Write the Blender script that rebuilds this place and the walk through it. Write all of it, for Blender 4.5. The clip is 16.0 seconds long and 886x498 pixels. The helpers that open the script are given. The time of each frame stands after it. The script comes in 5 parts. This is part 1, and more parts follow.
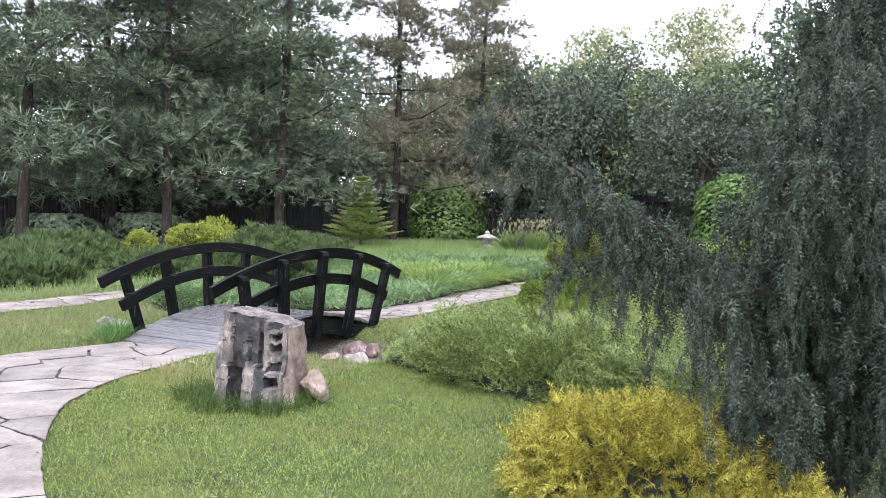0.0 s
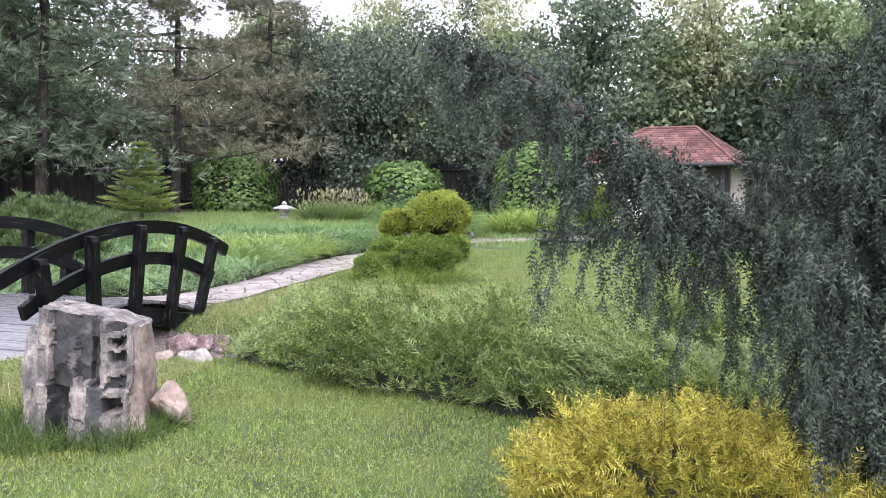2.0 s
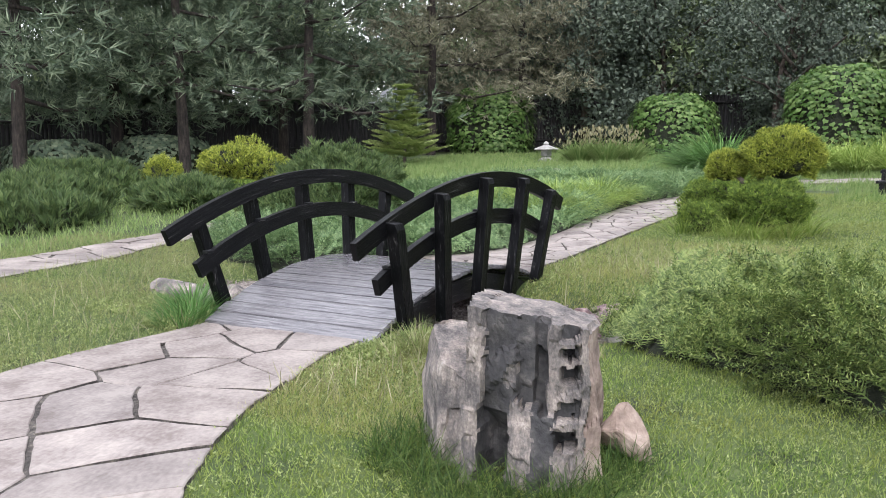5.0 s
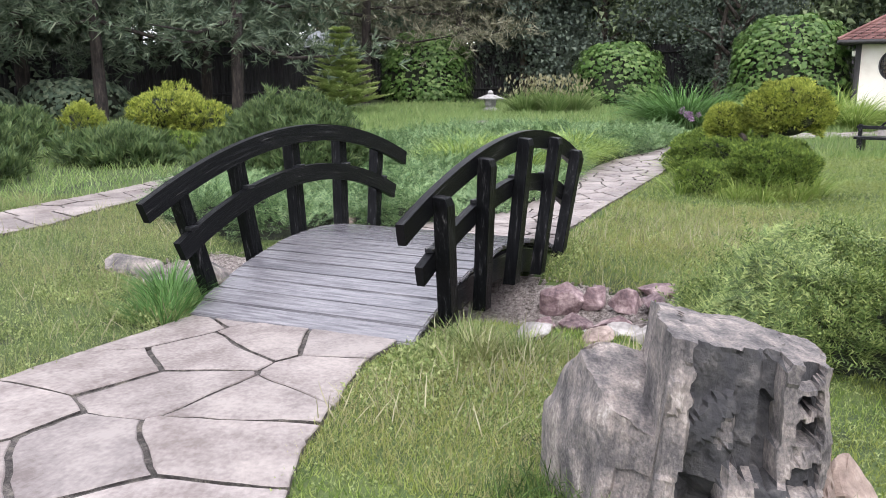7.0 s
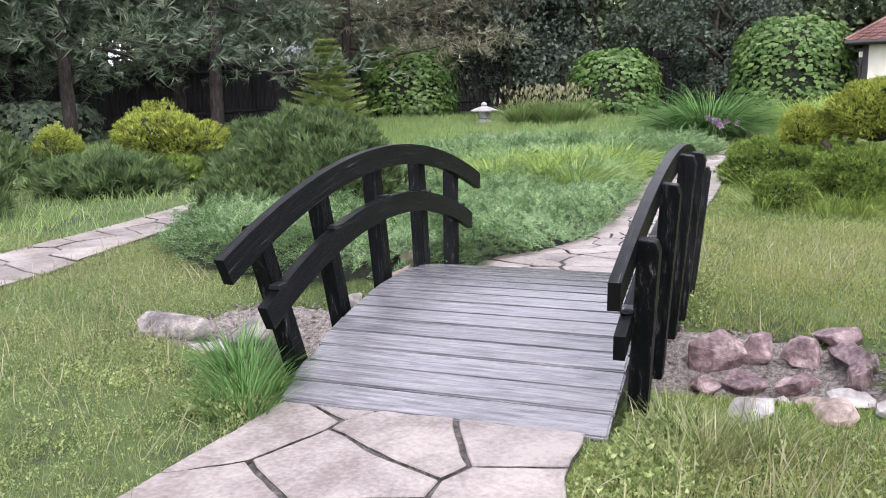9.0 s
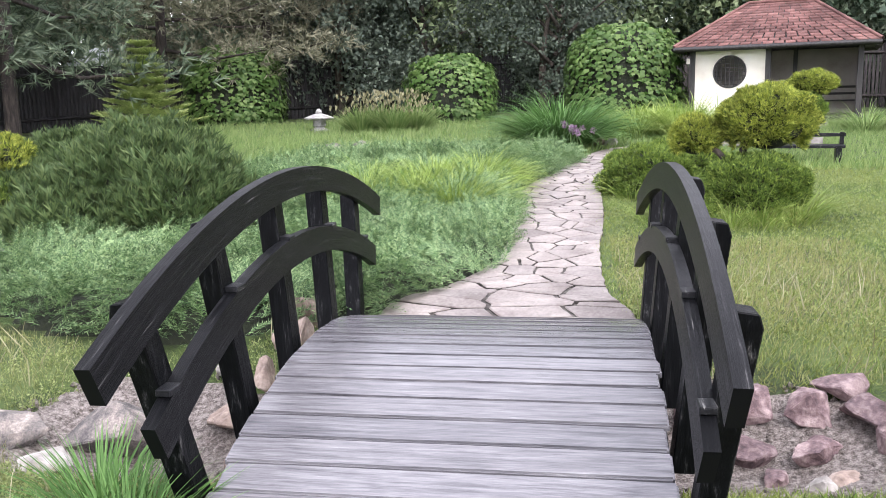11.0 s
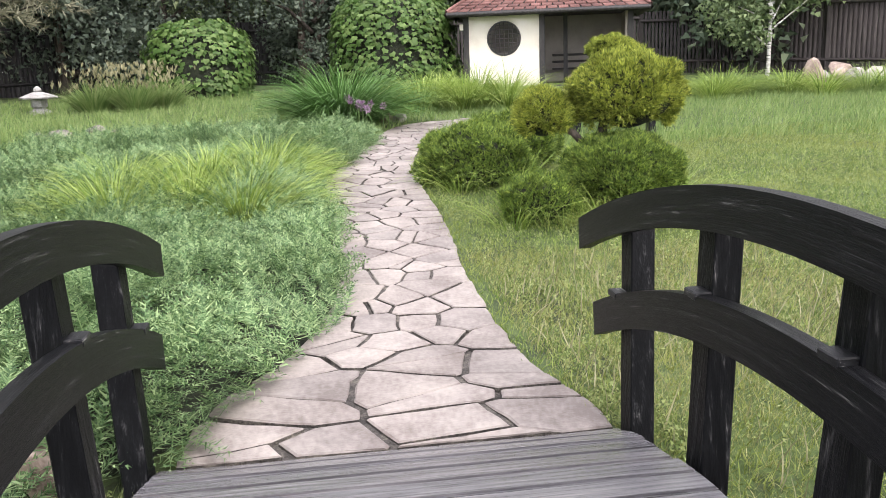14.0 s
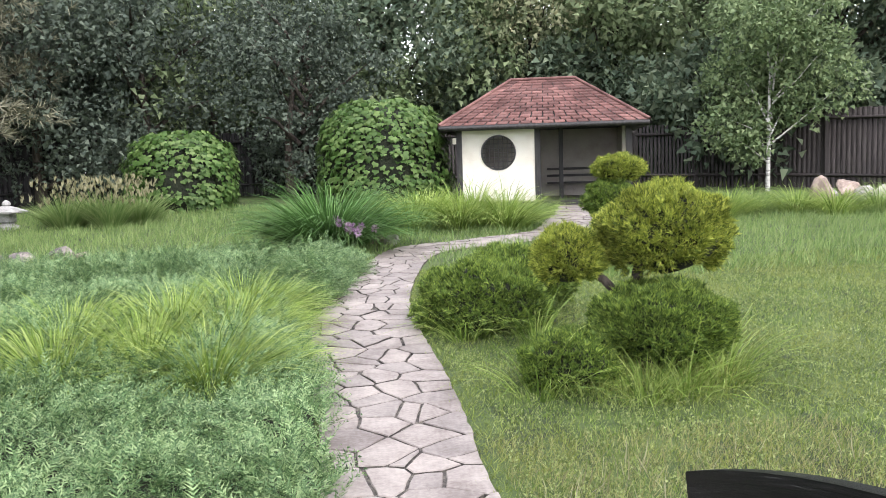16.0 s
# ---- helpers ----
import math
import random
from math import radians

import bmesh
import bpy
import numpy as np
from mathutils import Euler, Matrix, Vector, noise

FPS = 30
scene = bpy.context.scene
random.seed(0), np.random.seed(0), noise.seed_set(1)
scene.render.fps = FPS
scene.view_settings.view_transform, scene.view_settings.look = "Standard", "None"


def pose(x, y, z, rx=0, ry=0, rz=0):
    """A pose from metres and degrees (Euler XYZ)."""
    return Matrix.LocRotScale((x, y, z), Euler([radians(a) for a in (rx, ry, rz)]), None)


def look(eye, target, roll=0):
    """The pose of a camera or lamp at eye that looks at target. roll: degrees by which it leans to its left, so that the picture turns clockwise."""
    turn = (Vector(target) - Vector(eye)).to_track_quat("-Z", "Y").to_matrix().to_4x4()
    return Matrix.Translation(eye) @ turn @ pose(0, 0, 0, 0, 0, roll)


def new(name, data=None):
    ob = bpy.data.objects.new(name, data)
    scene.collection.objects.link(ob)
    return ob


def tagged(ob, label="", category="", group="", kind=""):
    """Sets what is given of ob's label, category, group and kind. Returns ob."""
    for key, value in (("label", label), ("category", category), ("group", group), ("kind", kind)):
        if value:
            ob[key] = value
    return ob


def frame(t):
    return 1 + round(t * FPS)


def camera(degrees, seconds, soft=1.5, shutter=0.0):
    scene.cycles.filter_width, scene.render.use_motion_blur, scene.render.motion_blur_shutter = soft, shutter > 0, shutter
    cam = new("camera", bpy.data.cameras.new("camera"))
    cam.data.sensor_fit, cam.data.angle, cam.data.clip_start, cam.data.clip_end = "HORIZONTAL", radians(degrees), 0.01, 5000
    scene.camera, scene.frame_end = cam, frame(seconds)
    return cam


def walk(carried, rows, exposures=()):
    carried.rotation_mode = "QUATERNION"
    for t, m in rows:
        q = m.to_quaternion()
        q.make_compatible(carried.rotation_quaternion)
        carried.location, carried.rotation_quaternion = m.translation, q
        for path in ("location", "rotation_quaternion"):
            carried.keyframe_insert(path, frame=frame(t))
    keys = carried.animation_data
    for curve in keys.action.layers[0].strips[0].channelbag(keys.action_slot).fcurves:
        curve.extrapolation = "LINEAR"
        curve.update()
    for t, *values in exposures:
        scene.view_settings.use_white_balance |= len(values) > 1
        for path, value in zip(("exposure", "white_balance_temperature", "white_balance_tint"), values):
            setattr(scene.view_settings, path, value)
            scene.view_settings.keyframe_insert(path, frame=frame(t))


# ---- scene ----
cam = camera(54.6, 16.0, soft=0.75)
PATH = [
    (0, (8.238, -7.408, 1.697), (7.236, -5.678, 1.631), 1.6),
    (0.5, (7.733, -7.135, 1.645), (7.0, -5.275, 1.589), -0.2),
    (1, (7.327, -6.871, 1.618), (6.621, -5.0, 1.578), -0.0),
    (1.5, (6.95, -6.626, 1.606), (6.425, -4.697, 1.544), 0.1),
    (2, (6.63, -6.366, 1.592), (6.116, -4.437, 1.472), 1.0),
    (2.5, (6.394, -6.134, 1.613), (5.558, -4.323, 1.475), 1.8),
    (3, (6.048, -5.928, 1.604), (5.187, -4.129, 1.454), 0.8),
    (3.5, (5.753, -5.762, 1.602), (4.833, -3.993, 1.439), 0.9),
    (4, (5.375, -5.617, 1.612), (4.353, -3.913, 1.381), 0.7),
    (4.5, (4.987, -5.46, 1.624), (4.013, -3.729, 1.386), -0.3),
    (5, (4.616, -5.245, 1.637), (3.632, -3.524, 1.371), -0.5),
    (5.2, (4.466, -5.166, 1.634), (3.465, -3.458, 1.348), -0.5),
    (7.3, (2.927, -4.432, 1.675), (2.164, -2.623, 1.29), -0.4),
    (7.5, (2.741, -4.326, 1.667), (1.985, -2.508, 1.314), -1.0),
    (8, (2.342, -4.12, 1.656), (1.608, -2.293, 1.306), -1.1),
    (8.5, (1.933, -3.942, 1.637), (1.245, -2.098, 1.285), -1.0),
    (9, (1.574, -3.688, 1.638), (0.861, -1.854, 1.282), -1.3),
    (9.5, (1.164, -3.44, 1.636), (0.681, -1.534, 1.27), -0.4),
    (9.7, (1.055, -3.331, 1.636), (0.61, -1.416, 1.271), -0.4),
    (11.8, (0.21, -1.841, 1.662), (-0.015, 0.115, 1.31), -1.7),
    (12, (0.123, -1.646, 1.646), (-0.063, 0.312, 1.286), -1.7),
    (12.5, (-0.03, -1.267, 1.647), (0.028, 0.692, 1.248), -1.8),
    (13, (-0.078, -0.834, 1.672), (-0.022, 1.124, 1.265), -2.0),
    (13.5, (-0.182, -0.42, 1.669), (0.039, 1.522, 1.243), -2.4),
    (14, (-0.204, -0.052, 1.669), (0.052, 1.884, 1.235), -2.1),
    (14.5, (-0.197, 0.304, 1.67), (0.092, 2.23, 1.217), -1.2),
    (15, (-0.271, 0.717, 1.738), (0.098, 2.627, 1.273), -0.5),
    (15.5, (-0.256, 0.948, 1.84), (0.096, 2.893, 1.535), -0.4),
    (16, (-0.189, 1.309, 1.906), (0.115, 3.276, 1.707), -1.7),
]
walk(cam, [(t, look(eye, target, roll)) for t, eye, target, roll in PATH],
     [(0.0, 0.78, 5950, 19), (2.0, 0.92, 5950, 22), (3.5, 0.76, 6000, 22), (5.0, 0.56, 6100, 16), (9.0, 0.74, 6050, 20), (12.5, 0.97, 6250, 19), (14.5, 0.78, 6450, 17), (16.0, 0.74, 6200, 16)])

# ---- world and light: an overcast evening, soft light from a bright sky ----
SUN_ELEV, SUN_AZ = radians(48), radians(150)
world = bpy.data.worlds.new("overcast_sky")
scene.world = world
world.use_nodes = True
wn = world.node_tree.nodes
wn.clear()
w_out = wn.new("ShaderNodeOutputWorld")
w_bg = wn.new("ShaderNodeBackground")
w_sky = wn.new("ShaderNodeTexSky")
w_sky.sky_type = "NISHITA"
w_sky.sun_disc = False
w_sky.sun_elevation, w_sky.sun_rotation = SUN_ELEV, SUN_AZ
w_sky.air_density, w_sky.dust_density, w_sky.ozone_density = 1.0, 5.0, 1.0
w_mix = wn.new("ShaderNodeMixRGB")
w_mix.inputs[0].default_value = 0.8
w_mix.inputs[2].default_value = (13.5, 13.6, 13.8, 1)
world.node_tree.links.new(w_sky.outputs[0], w_mix.inputs[1])
world.node_tree.links.new(w_mix.outputs[0], w_bg.inputs[0])
w_bg.inputs[1].default_value = 0.14
world.node_tree.links.new(w_bg.outputs[0], w_out.inputs[0])

sun_data = bpy.data.lights.new("sun", "SUN")
sun_data.energy, sun_data.angle, sun_data.color = 1.5, radians(28), (1.0, 0.96, 0.9)
sun = new("sun", sun_data)
sun.matrix_world = look((0, 0, 30), (-12 * math.sin(SUN_AZ), -12 * math.cos(SUN_AZ), 30 - 12 * math.tan(SUN_ELEV)))

# ---- materials ----
rng = np.random.default_rng(7)


def mat_base(name):
    m = bpy.data.materials.new(name)
    m.use_nodes = True
    nt = m.node_tree
    nt.nodes.clear()
    out = nt.nodes.new("ShaderNodeOutputMaterial")
    b = nt.nodes.new("ShaderNodeBsdfPrincipled")
    nt.links.new(b.outputs[0], out.inputs[0])
    return m, nt, b, out


def noise_node(nt, scale, detail=6.0, rough=0.6, stretch=None, coords="Object"):
    tc = nt.nodes.new("ShaderNodeTexCoord")
    src = tc.outputs[coords]
    if stretch:
        mp = nt.nodes.new("ShaderNodeMapping")
        mp.inputs["Scale"].default_value = stretch
        nt.links.new(src, mp.inputs[0])
        src = mp.outputs[0]
    n = nt.nodes.new("ShaderNodeTexNoise")
    n.inputs["Scale"].default_value, n.inputs["Detail"].default_value, n.inputs["Roughness"].default_value = scale, detail, rough
    nt.links.new(src, n.inputs["Vector"])
    return n.outputs["Fac"]


def ramp(nt, fac, stops):
    r = nt.nodes.new("ShaderNodeValToRGB")
    el = r.color_ramp.elements
    while len(el) < len(stops):
        el.new(0.5)
    for e, (p, c) in zip(el, stops):
        e.position, e.color = p, (*c, 1)
    nt.links.new(fac, r.inputs[0])
    return r.outputs[0]


def mixed(nt, fac, a, b, mode="MIX"):
    x = nt.nodes.new("ShaderNodeMixRGB")
    x.blend_type = mode
    for i, v in enumerate((fac, a, b)):
        if isinstance(v, (float, int)):
            x.inputs[i].default_value = v
        elif isinstance(v, tuple):
            x.inputs[i].default_value = (*v, 1)
        else:
            nt.links.new(v, x.inputs[i])
    return x.outputs[0]


def bumped(nt, b, fac, strength=0.4, dist=0.01):
    n = nt.nodes.new("ShaderNodeBump")
    n.inputs["Strength"].default_value, n.inputs["Distance"].default_value = strength, dist
    nt.links.new(fac, n.inputs["Height"])
    nt.links.new(n.outputs[0], b.inputs["Normal"])


def rnd(nt, island=False):
    if island:
        return nt.nodes.new("ShaderNodeNewGeometry").outputs["Random Per Island"]
    return nt.nodes.new("ShaderNodeObjectInfo").outputs["Random"]


def foliage(name, dark, mid, light, through_share=0.25, rough=0.6, patch=1.2, patch_to=None):
    """Leaves: a colour of its own for each leaf, broad patches of another tone, light let through."""
    m, nt, b, out = mat_base(name)
    c = ramp(nt, rnd(nt, True), [(0.0, dark), (0.5, mid), (1.0, light)])
    pn = noise_node(nt, patch, 3)
    if patch_to:
        c = mixed(nt, ramp(nt, pn, [(0.42, (0, 0, 0)), (0.62, (1, 1, 1))]), c, mixed(nt, 0.65, c, patch_to))
    else:
        c = mixed(nt, 0.5, c, ramp(nt, pn, [(0.3, (0.55, 0.55, 0.55)), (0.7, (1.25, 1.25, 1.2))]), "MULTIPLY")
        c = mixed(nt, 1.0, c, (1.25, 1.25, 1.25), "MULTIPLY")
    nt.links.new(c, b.inputs["Base Color"])
    b.inputs["Roughness"].default_value = rough
    b.inputs["Specular IOR Level"].default_value = 0.25
    tr = nt.nodes.new("ShaderNodeBsdfTranslucent")
    nt.links.new(c, tr.inputs[0])
    mx = nt.nodes.new("ShaderNodeMixShader")
    mx.inputs[0].default_value = through_share
    nt.links.new(b.outputs[0], mx.inputs[1])
    nt.links.new(tr.outputs[0], mx.inputs[2])
    nt.links.new(mx.outputs[0], out.inputs[0])
    return m


def solid(name, stops, scale=6.0, rough=0.8, bump=0.4, bump_dist=0.01, stretch=None, metal=0.0, vary=0.0, fine=60.0, spec=0.5, island=0.0, coords="Object"):
    """A hard surface: broad stains and fine grain in one ramp, relief, and a tone of its own for each piece."""
    m, nt, b, out = mat_base(name)
    n1 = noise_node(nt, scale, 8, 0.65, stretch, coords)
    n2 = noise_node(nt, fine, 4, 0.6, stretch, coords)
    fac = mixed(nt, 0.3, n1, n2)
    wide = nt.nodes.new("ShaderNodeMapRange")
    wide.inputs["From Min"].default_value, wide.inputs["From Max"].default_value = 0.24, 0.76
    nt.links.new(fac, wide.inputs["Value"])
    fac = wide.outputs["Result"]
    c = ramp(nt, fac, stops)
    if vary:
        c = mixed(nt, 1.0, c, ramp(nt, rnd(nt), [(0.0, (1 - vary,) * 3), (0.5, (1.0, 0.99, 0.97)), (1.0, (1 + vary, 1 + vary, 1 + vary * 0.9))]), "MULTIPLY")
    if island:
        c = mixed(nt, 1.0, c, ramp(nt, rnd(nt, True), [(0.0, (1 - island,) * 3), (0.6, (1.0, 0.97, 0.94)), (1.0, (1 + island, 1 + island * 0.9, 1 + island * 0.8))]), "MULTIPLY")
    nt.links.new(c, b.inputs["Base Color"])
    b.inputs["Roughness"].default_value, b.inputs["Metallic"].default_value = rough, metal
    b.inputs["Specular IOR Level"].default_value = spec
    bumped(nt, b, fac, bump, bump_dist)
    return m


M = {}
M["soil"] = solid("lawn_soil", [(0.3, (0.022, 0.032, 0.01)), (0.5, (0.05, 0.08, 0.018)), (0.7, (0.085, 0.115, 0.032))], 1.5, 0.95, 0.6, 0.03, fine=40)
M["gravel"] = solid("gravel", [(0.3, (0.09, 0.075, 0.065)), (0.5, (0.22, 0.19, 0.17)), (0.7, (0.38, 0.34, 0.31))], 30, 0.9, 1.0, 0.02, fine=120)
M["bed"] = solid("joint_gravel", [(0.3, (0.03, 0.026, 0.023)), (0.5, (0.075, 0.067, 0.06)), (0.75, (0.2, 0.18, 0.15))], 14, 0.95, 1.0, 0.02, fine=120)
M["flag"] = solid("flagstone", [(0.28, (0.145, 0.120, 0.110)), (0.48, (0.220, 0.193, 0.180)), (0.72, (0.310, 0.276, 0.252))], 2.2, 0.7, 0.5, 0.01, vary=0.14, fine=35)
M["black_wood"] = solid("black_stained_wood", [(0.4, (0.0045, 0.005, 0.006)), (0.58, (0.010, 0.0105, 0.012)), (0.68, (0.03, 0.03, 0.031)), (0.76, (0.2, 0.195, 0.185))], 2.6, 0.42, 0.6, 0.005, (15, 1.2, 15), fine=11, spec=0.2)
M["deck_wood"] = solid("grey_stained_plank", [(0.2, (0.062, 0.061, 0.068)), (0.5, (0.135, 0.132, 0.143)), (0.74, (0.2, 0.197, 0.206)), (0.88, (0.34, 0.335, 0.34))], 2.6, 0.27, 0.4, 0.003, (1.0, 18, 18), vary=0.14, fine=10)
M["black_rail"] = solid("black_stained_bent_rail", [(0.4, (0.0022, 0.0024, 0.003)), (0.6, (0.005, 0.0053, 0.006)), (0.7, (0.016, 0.016, 0.017)), (0.8, (0.1, 0.098, 0.094))], 2.0, 0.4, 0.7, 0.005, (1.0, 26, 1), fine=7, spec=0.12, coords="UV")
M["rock"] = solid("banded_rock", [(0.12, (0.03, 0.028, 0.028)), (0.34, (0.085, 0.079, 0.077)), (0.5, (0.16, 0.144, 0.134)), (0.64, (0.26, 0.226, 0.2)), (0.82, (0.43, 0.39, 0.35))], 6.0, 0.85, 0.8, 0.02, (1.5, 1.5, 0.9), fine=60)
# colour of the dark strata, also laid in recesses as painted shade
M["dark_shaded_rock"] = solid("dark_strata_and_recess_shade", [(0.15, (0.012, 0.0125, 0.014)), (0.42, (0.032, 0.032, 0.034)), (0.62, (0.06, 0.058, 0.057)), (0.85, (0.15, 0.14, 0.13))], 7.0, 0.8, 0.8, 0.02, fine=34)
M["black_post"] = solid("black_stained_post", [(0.4, (0.0022, 0.0025, 0.003)), (0.6, (0.005, 0.0055, 0.0062)), (0.73, (0.03, 0.03, 0.031)), (0.84, (0.13, 0.127, 0.12))], 2.6, 0.45, 0.6, 0.005, (15, 15, 1.2), fine=11, spec=0.1)
# brownish needles, made lighter so the colour holds the distance haze
M["pine_hazy"] = foliage("brownish_hazed_needles", (0.075, 0.075, 0.050), (0.156, 0.156, 0.106), (0.275, 0.269, 0.188), 0.15)
M["pink_rock"] = solid("purple_pink_rock", [(0.22, (0.05, 0.032, 0.036)), (0.48, (0.165, 0.112, 0.117)), (0.78, (0.38, 0.3, 0.29))], 6.0, 0.8, 0.9, 0.02, vary=0.22, fine=30)
M["tan_rock"] = solid("tan_rock", [(0.25, (0.13, 0.095, 0.08)), (0.5, (0.27, 0.21, 0.175)), (0.78, (0.46, 0.38, 0.33))], 4.0, 0.85, 0.7, 0.02, vary=0.14, fine=25)
M["pale_rock"] = solid("pale_rock", [(0.25, (0.17, 0.16, 0.145)), (0.5, (0.31, 0.29, 0.27)), (0.78, (0.5, 0.48, 0.45))], 4.0, 0.75, 0.6, 0.015, vary=0.16, fine=25)
M["fence"] = solid("weathered_dark_board", [(0.3, (0.006, 0.006, 0.007)), (0.55, (0.013, 0.012, 0.013)), (0.75, (0.03, 0.027, 0.026))], 2.5, 0.75, 0.4, 0.006, (8, 8, 0.8), vary=0.3)
M["fence_brown"] = solid("brown_grey_board", [(0.3, (0.022, 0.018, 0.018)), (0.55, (0.042, 0.035, 0.034)), (0.75, (0.07, 0.06, 0.057))], 2.5, 0.8, 0.4, 0.006, (8, 8, 0.8), vary=0.3)
M["plaster"] = solid("cream_plaster", [(0.25, (0.68, 0.63, 0.53)), (0.5, (0.78, 0.74, 0.64)), (0.75, (0.83, 0.8, 0.72))], 1.2, 0.9, 0.2, 0.004, fine=50)
# the plaster again in a darker grey, for back and far side walls
M["plaster_in"] = solid("darker_grey_plaster", [(0.25, (0.3, 0.27, 0.24)), (0.5, (0.4, 0.37, 0.33)), (0.75, (0.47, 0.44, 0.4))], 1.2, 0.9, 0.2, 0.004, fine=50)
M["dark_timber"] = solid("dark_timber", [(0.3, (0.012, 0.011, 0.011)), (0.55, (0.03, 0.028, 0.027)), (0.75, (0.06, 0.055, 0.05))], 3.0, 0.6, 0.4, 0.005, (6, 6, 0.8))
M["shingle"] = solid("red_brown_shingle", [(0.3, (0.085, 0.04, 0.036)), (0.5, (0.15, 0.075, 0.068)), (0.72, (0.23, 0.125, 0.112))], 1.6, 0.9, 0.5, 0.006, fine=30, island=0.3)
M["concrete"] = solid("pale_concrete", [(0.3, (0.221, 0.215, 0.202)), (0.5, (0.325, 0.319, 0.305)), (0.72, (0.403, 0.397, 0.384))], 6, 0.85, 0.4, 0.005)
M["sheet"] = solid("grey_sheet_roof", [(0.3, (0.25, 0.27, 0.3)), (0.5, (0.36, 0.38, 0.41)), (0.72, (0.46, 0.48, 0.5))], 1.0, 0.5, 0.2, 0.01)
M["house_wall"] = solid("pale_house_wall", [(0.3, (0.4, 0.37, 0.34)), (0.5, (0.5, 0.47, 0.43)), (0.72, (0.6, 0.57, 0.52))], 0.7, 0.9, 0.2, 0.01)
M["glass"] = solid("dark_glass", [(0.3, (0.015, 0.018, 0.02)), (0.7, (0.03, 0.035, 0.04))], 0.7, 0.08, 0.0)
M["bark"] = solid("brown_bark", [(0.3, (0.022, 0.018, 0.014)), (0.5, (0.06, 0.048, 0.038)), (0.72, (0.12, 0.1, 0.08))], 4, 0.95, 1.0, 0.03, (3, 3, 0.7))
M["pine_bark"] = solid("pine_bark", [(0.3, (0.014, 0.012, 0.011)), (0.5, (0.036, 0.029, 0.025)), (0.72, (0.078, 0.062, 0.052))], 4, 0.95, 1.0, 0.03, (3, 3, 0.7))
M["birch_bark"] = solid("birch_bark", [(0.36, (0.03, 0.03, 0.028)), (0.45, (0.45, 0.44, 0.41)), (0.7, (0.66, 0.65, 0.62))], 4, 0.8, 0.4, 0.01, (1, 1, 5))
# dark colour that stands for the shade inside dense plants
M["inner"] = solid("solid_core_shade", [(0.3, (0.008, 0.011, 0.006)), (0.6, (0.02, 0.026, 0.012)), (0.8, (0.035, 0.04, 0.02))], 9, 0.95, 0.8, 0.04)
M["stem"] = solid("flower_stem", [(0.3, (0.05, 0.09, 0.02)), (0.7, (0.08, 0.13, 0.03))], 8)
M["petal"] = foliage("pink_petal", (0.245, 0.140, 0.252), (0.350, 0.224, 0.350), (0.434, 0.315, 0.420), 0.3)
M["white_petal"] = foliage("white_petal", (0.6, 0.6, 0.55), (0.7, 0.7, 0.66), (0.8, 0.8, 0.78), 0.3)

M["lawn"] = foliage("lawn_grass", (0.05, 0.1, 0.016), (0.165, 0.258, 0.05), (0.4, 0.46, 0.15), 0.3, 0.5, 0.9, (0.265, 0.285, 0.075))
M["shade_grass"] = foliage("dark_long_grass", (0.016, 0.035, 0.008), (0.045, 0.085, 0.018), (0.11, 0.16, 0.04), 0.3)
M["meadow"] = foliage("meadow_grass", (0.075, 0.115, 0.030), (0.161, 0.225, 0.068), (0.342, 0.370, 0.165), 0.3, 0.4, 0.6, (0.300, 0.280, 0.130))
M["dry_meadow"] = foliage("dry_meadow_grass", (0.12, 0.14, 0.04), (0.26, 0.28, 0.095), (0.48, 0.46, 0.22), 0.3, 0.4, 0.6, (0.38, 0.34, 0.17))
M["seed"] = foliage("dry_seed_heads", (0.170, 0.167, 0.090), (0.255, 0.246, 0.144), (0.357, 0.334, 0.225), 0.25)
M["weed"] = foliage("weed_leaves", (0.09, 0.13, 0.04), (0.18, 0.228, 0.08), (0.31, 0.35, 0.155), 0.3)
M["tall_grass"] = foliage("ornamental_grass", (0.088, 0.150, 0.027), (0.194, 0.282, 0.053), (0.353, 0.423, 0.142), 0.35)
M["blue_grass"] = foliage("dark_green_grass", (0.045, 0.1, 0.025), (0.08, 0.17, 0.045), (0.13, 0.24, 0.07), 0.3)
M["pale_grass"] = foliage("pale_tuft_grass", (0.1, 0.17, 0.05), (0.17, 0.25, 0.08), (0.27, 0.33, 0.14), 0.3)
M["juniper"] = foliage("feathery_juniper", (0.035, 0.06, 0.018), (0.112, 0.165, 0.045), (0.26, 0.31, 0.105), 0.2, patch=1.8)
M["low_juniper"] = foliage("creeping_juniper", (0.032, 0.07, 0.028), (0.122, 0.205, 0.085), (0.285, 0.38, 0.185), 0.22, patch=1.6)
M["gold"] = foliage("golden_thread_foliage", (0.07, 0.078, 0.014), (0.25, 0.235, 0.036), (0.46, 0.41, 0.085), 0.22, patch=5.0)
M["yew"] = foliage("yew_foliage", (0.025, 0.048, 0.011), (0.098, 0.161, 0.031), (0.265, 0.345, 0.066), 0.2, patch=3.2)
M["yew_gold"] = foliage("golden_yew_foliage", (0.046, 0.076, 0.014), (0.190, 0.238, 0.038), (0.437, 0.464, 0.087), 0.2, patch=3.2)
M["mugo"] = foliage("mugo_needles", (0.029, 0.049, 0.018), (0.058, 0.098, 0.034), (0.117, 0.156, 0.058), 0.12)
M["pine"] = foliage("pine_needles", (0.042, 0.064, 0.042), (0.098, 0.134, 0.087), (0.210, 0.252, 0.168), 0.15)
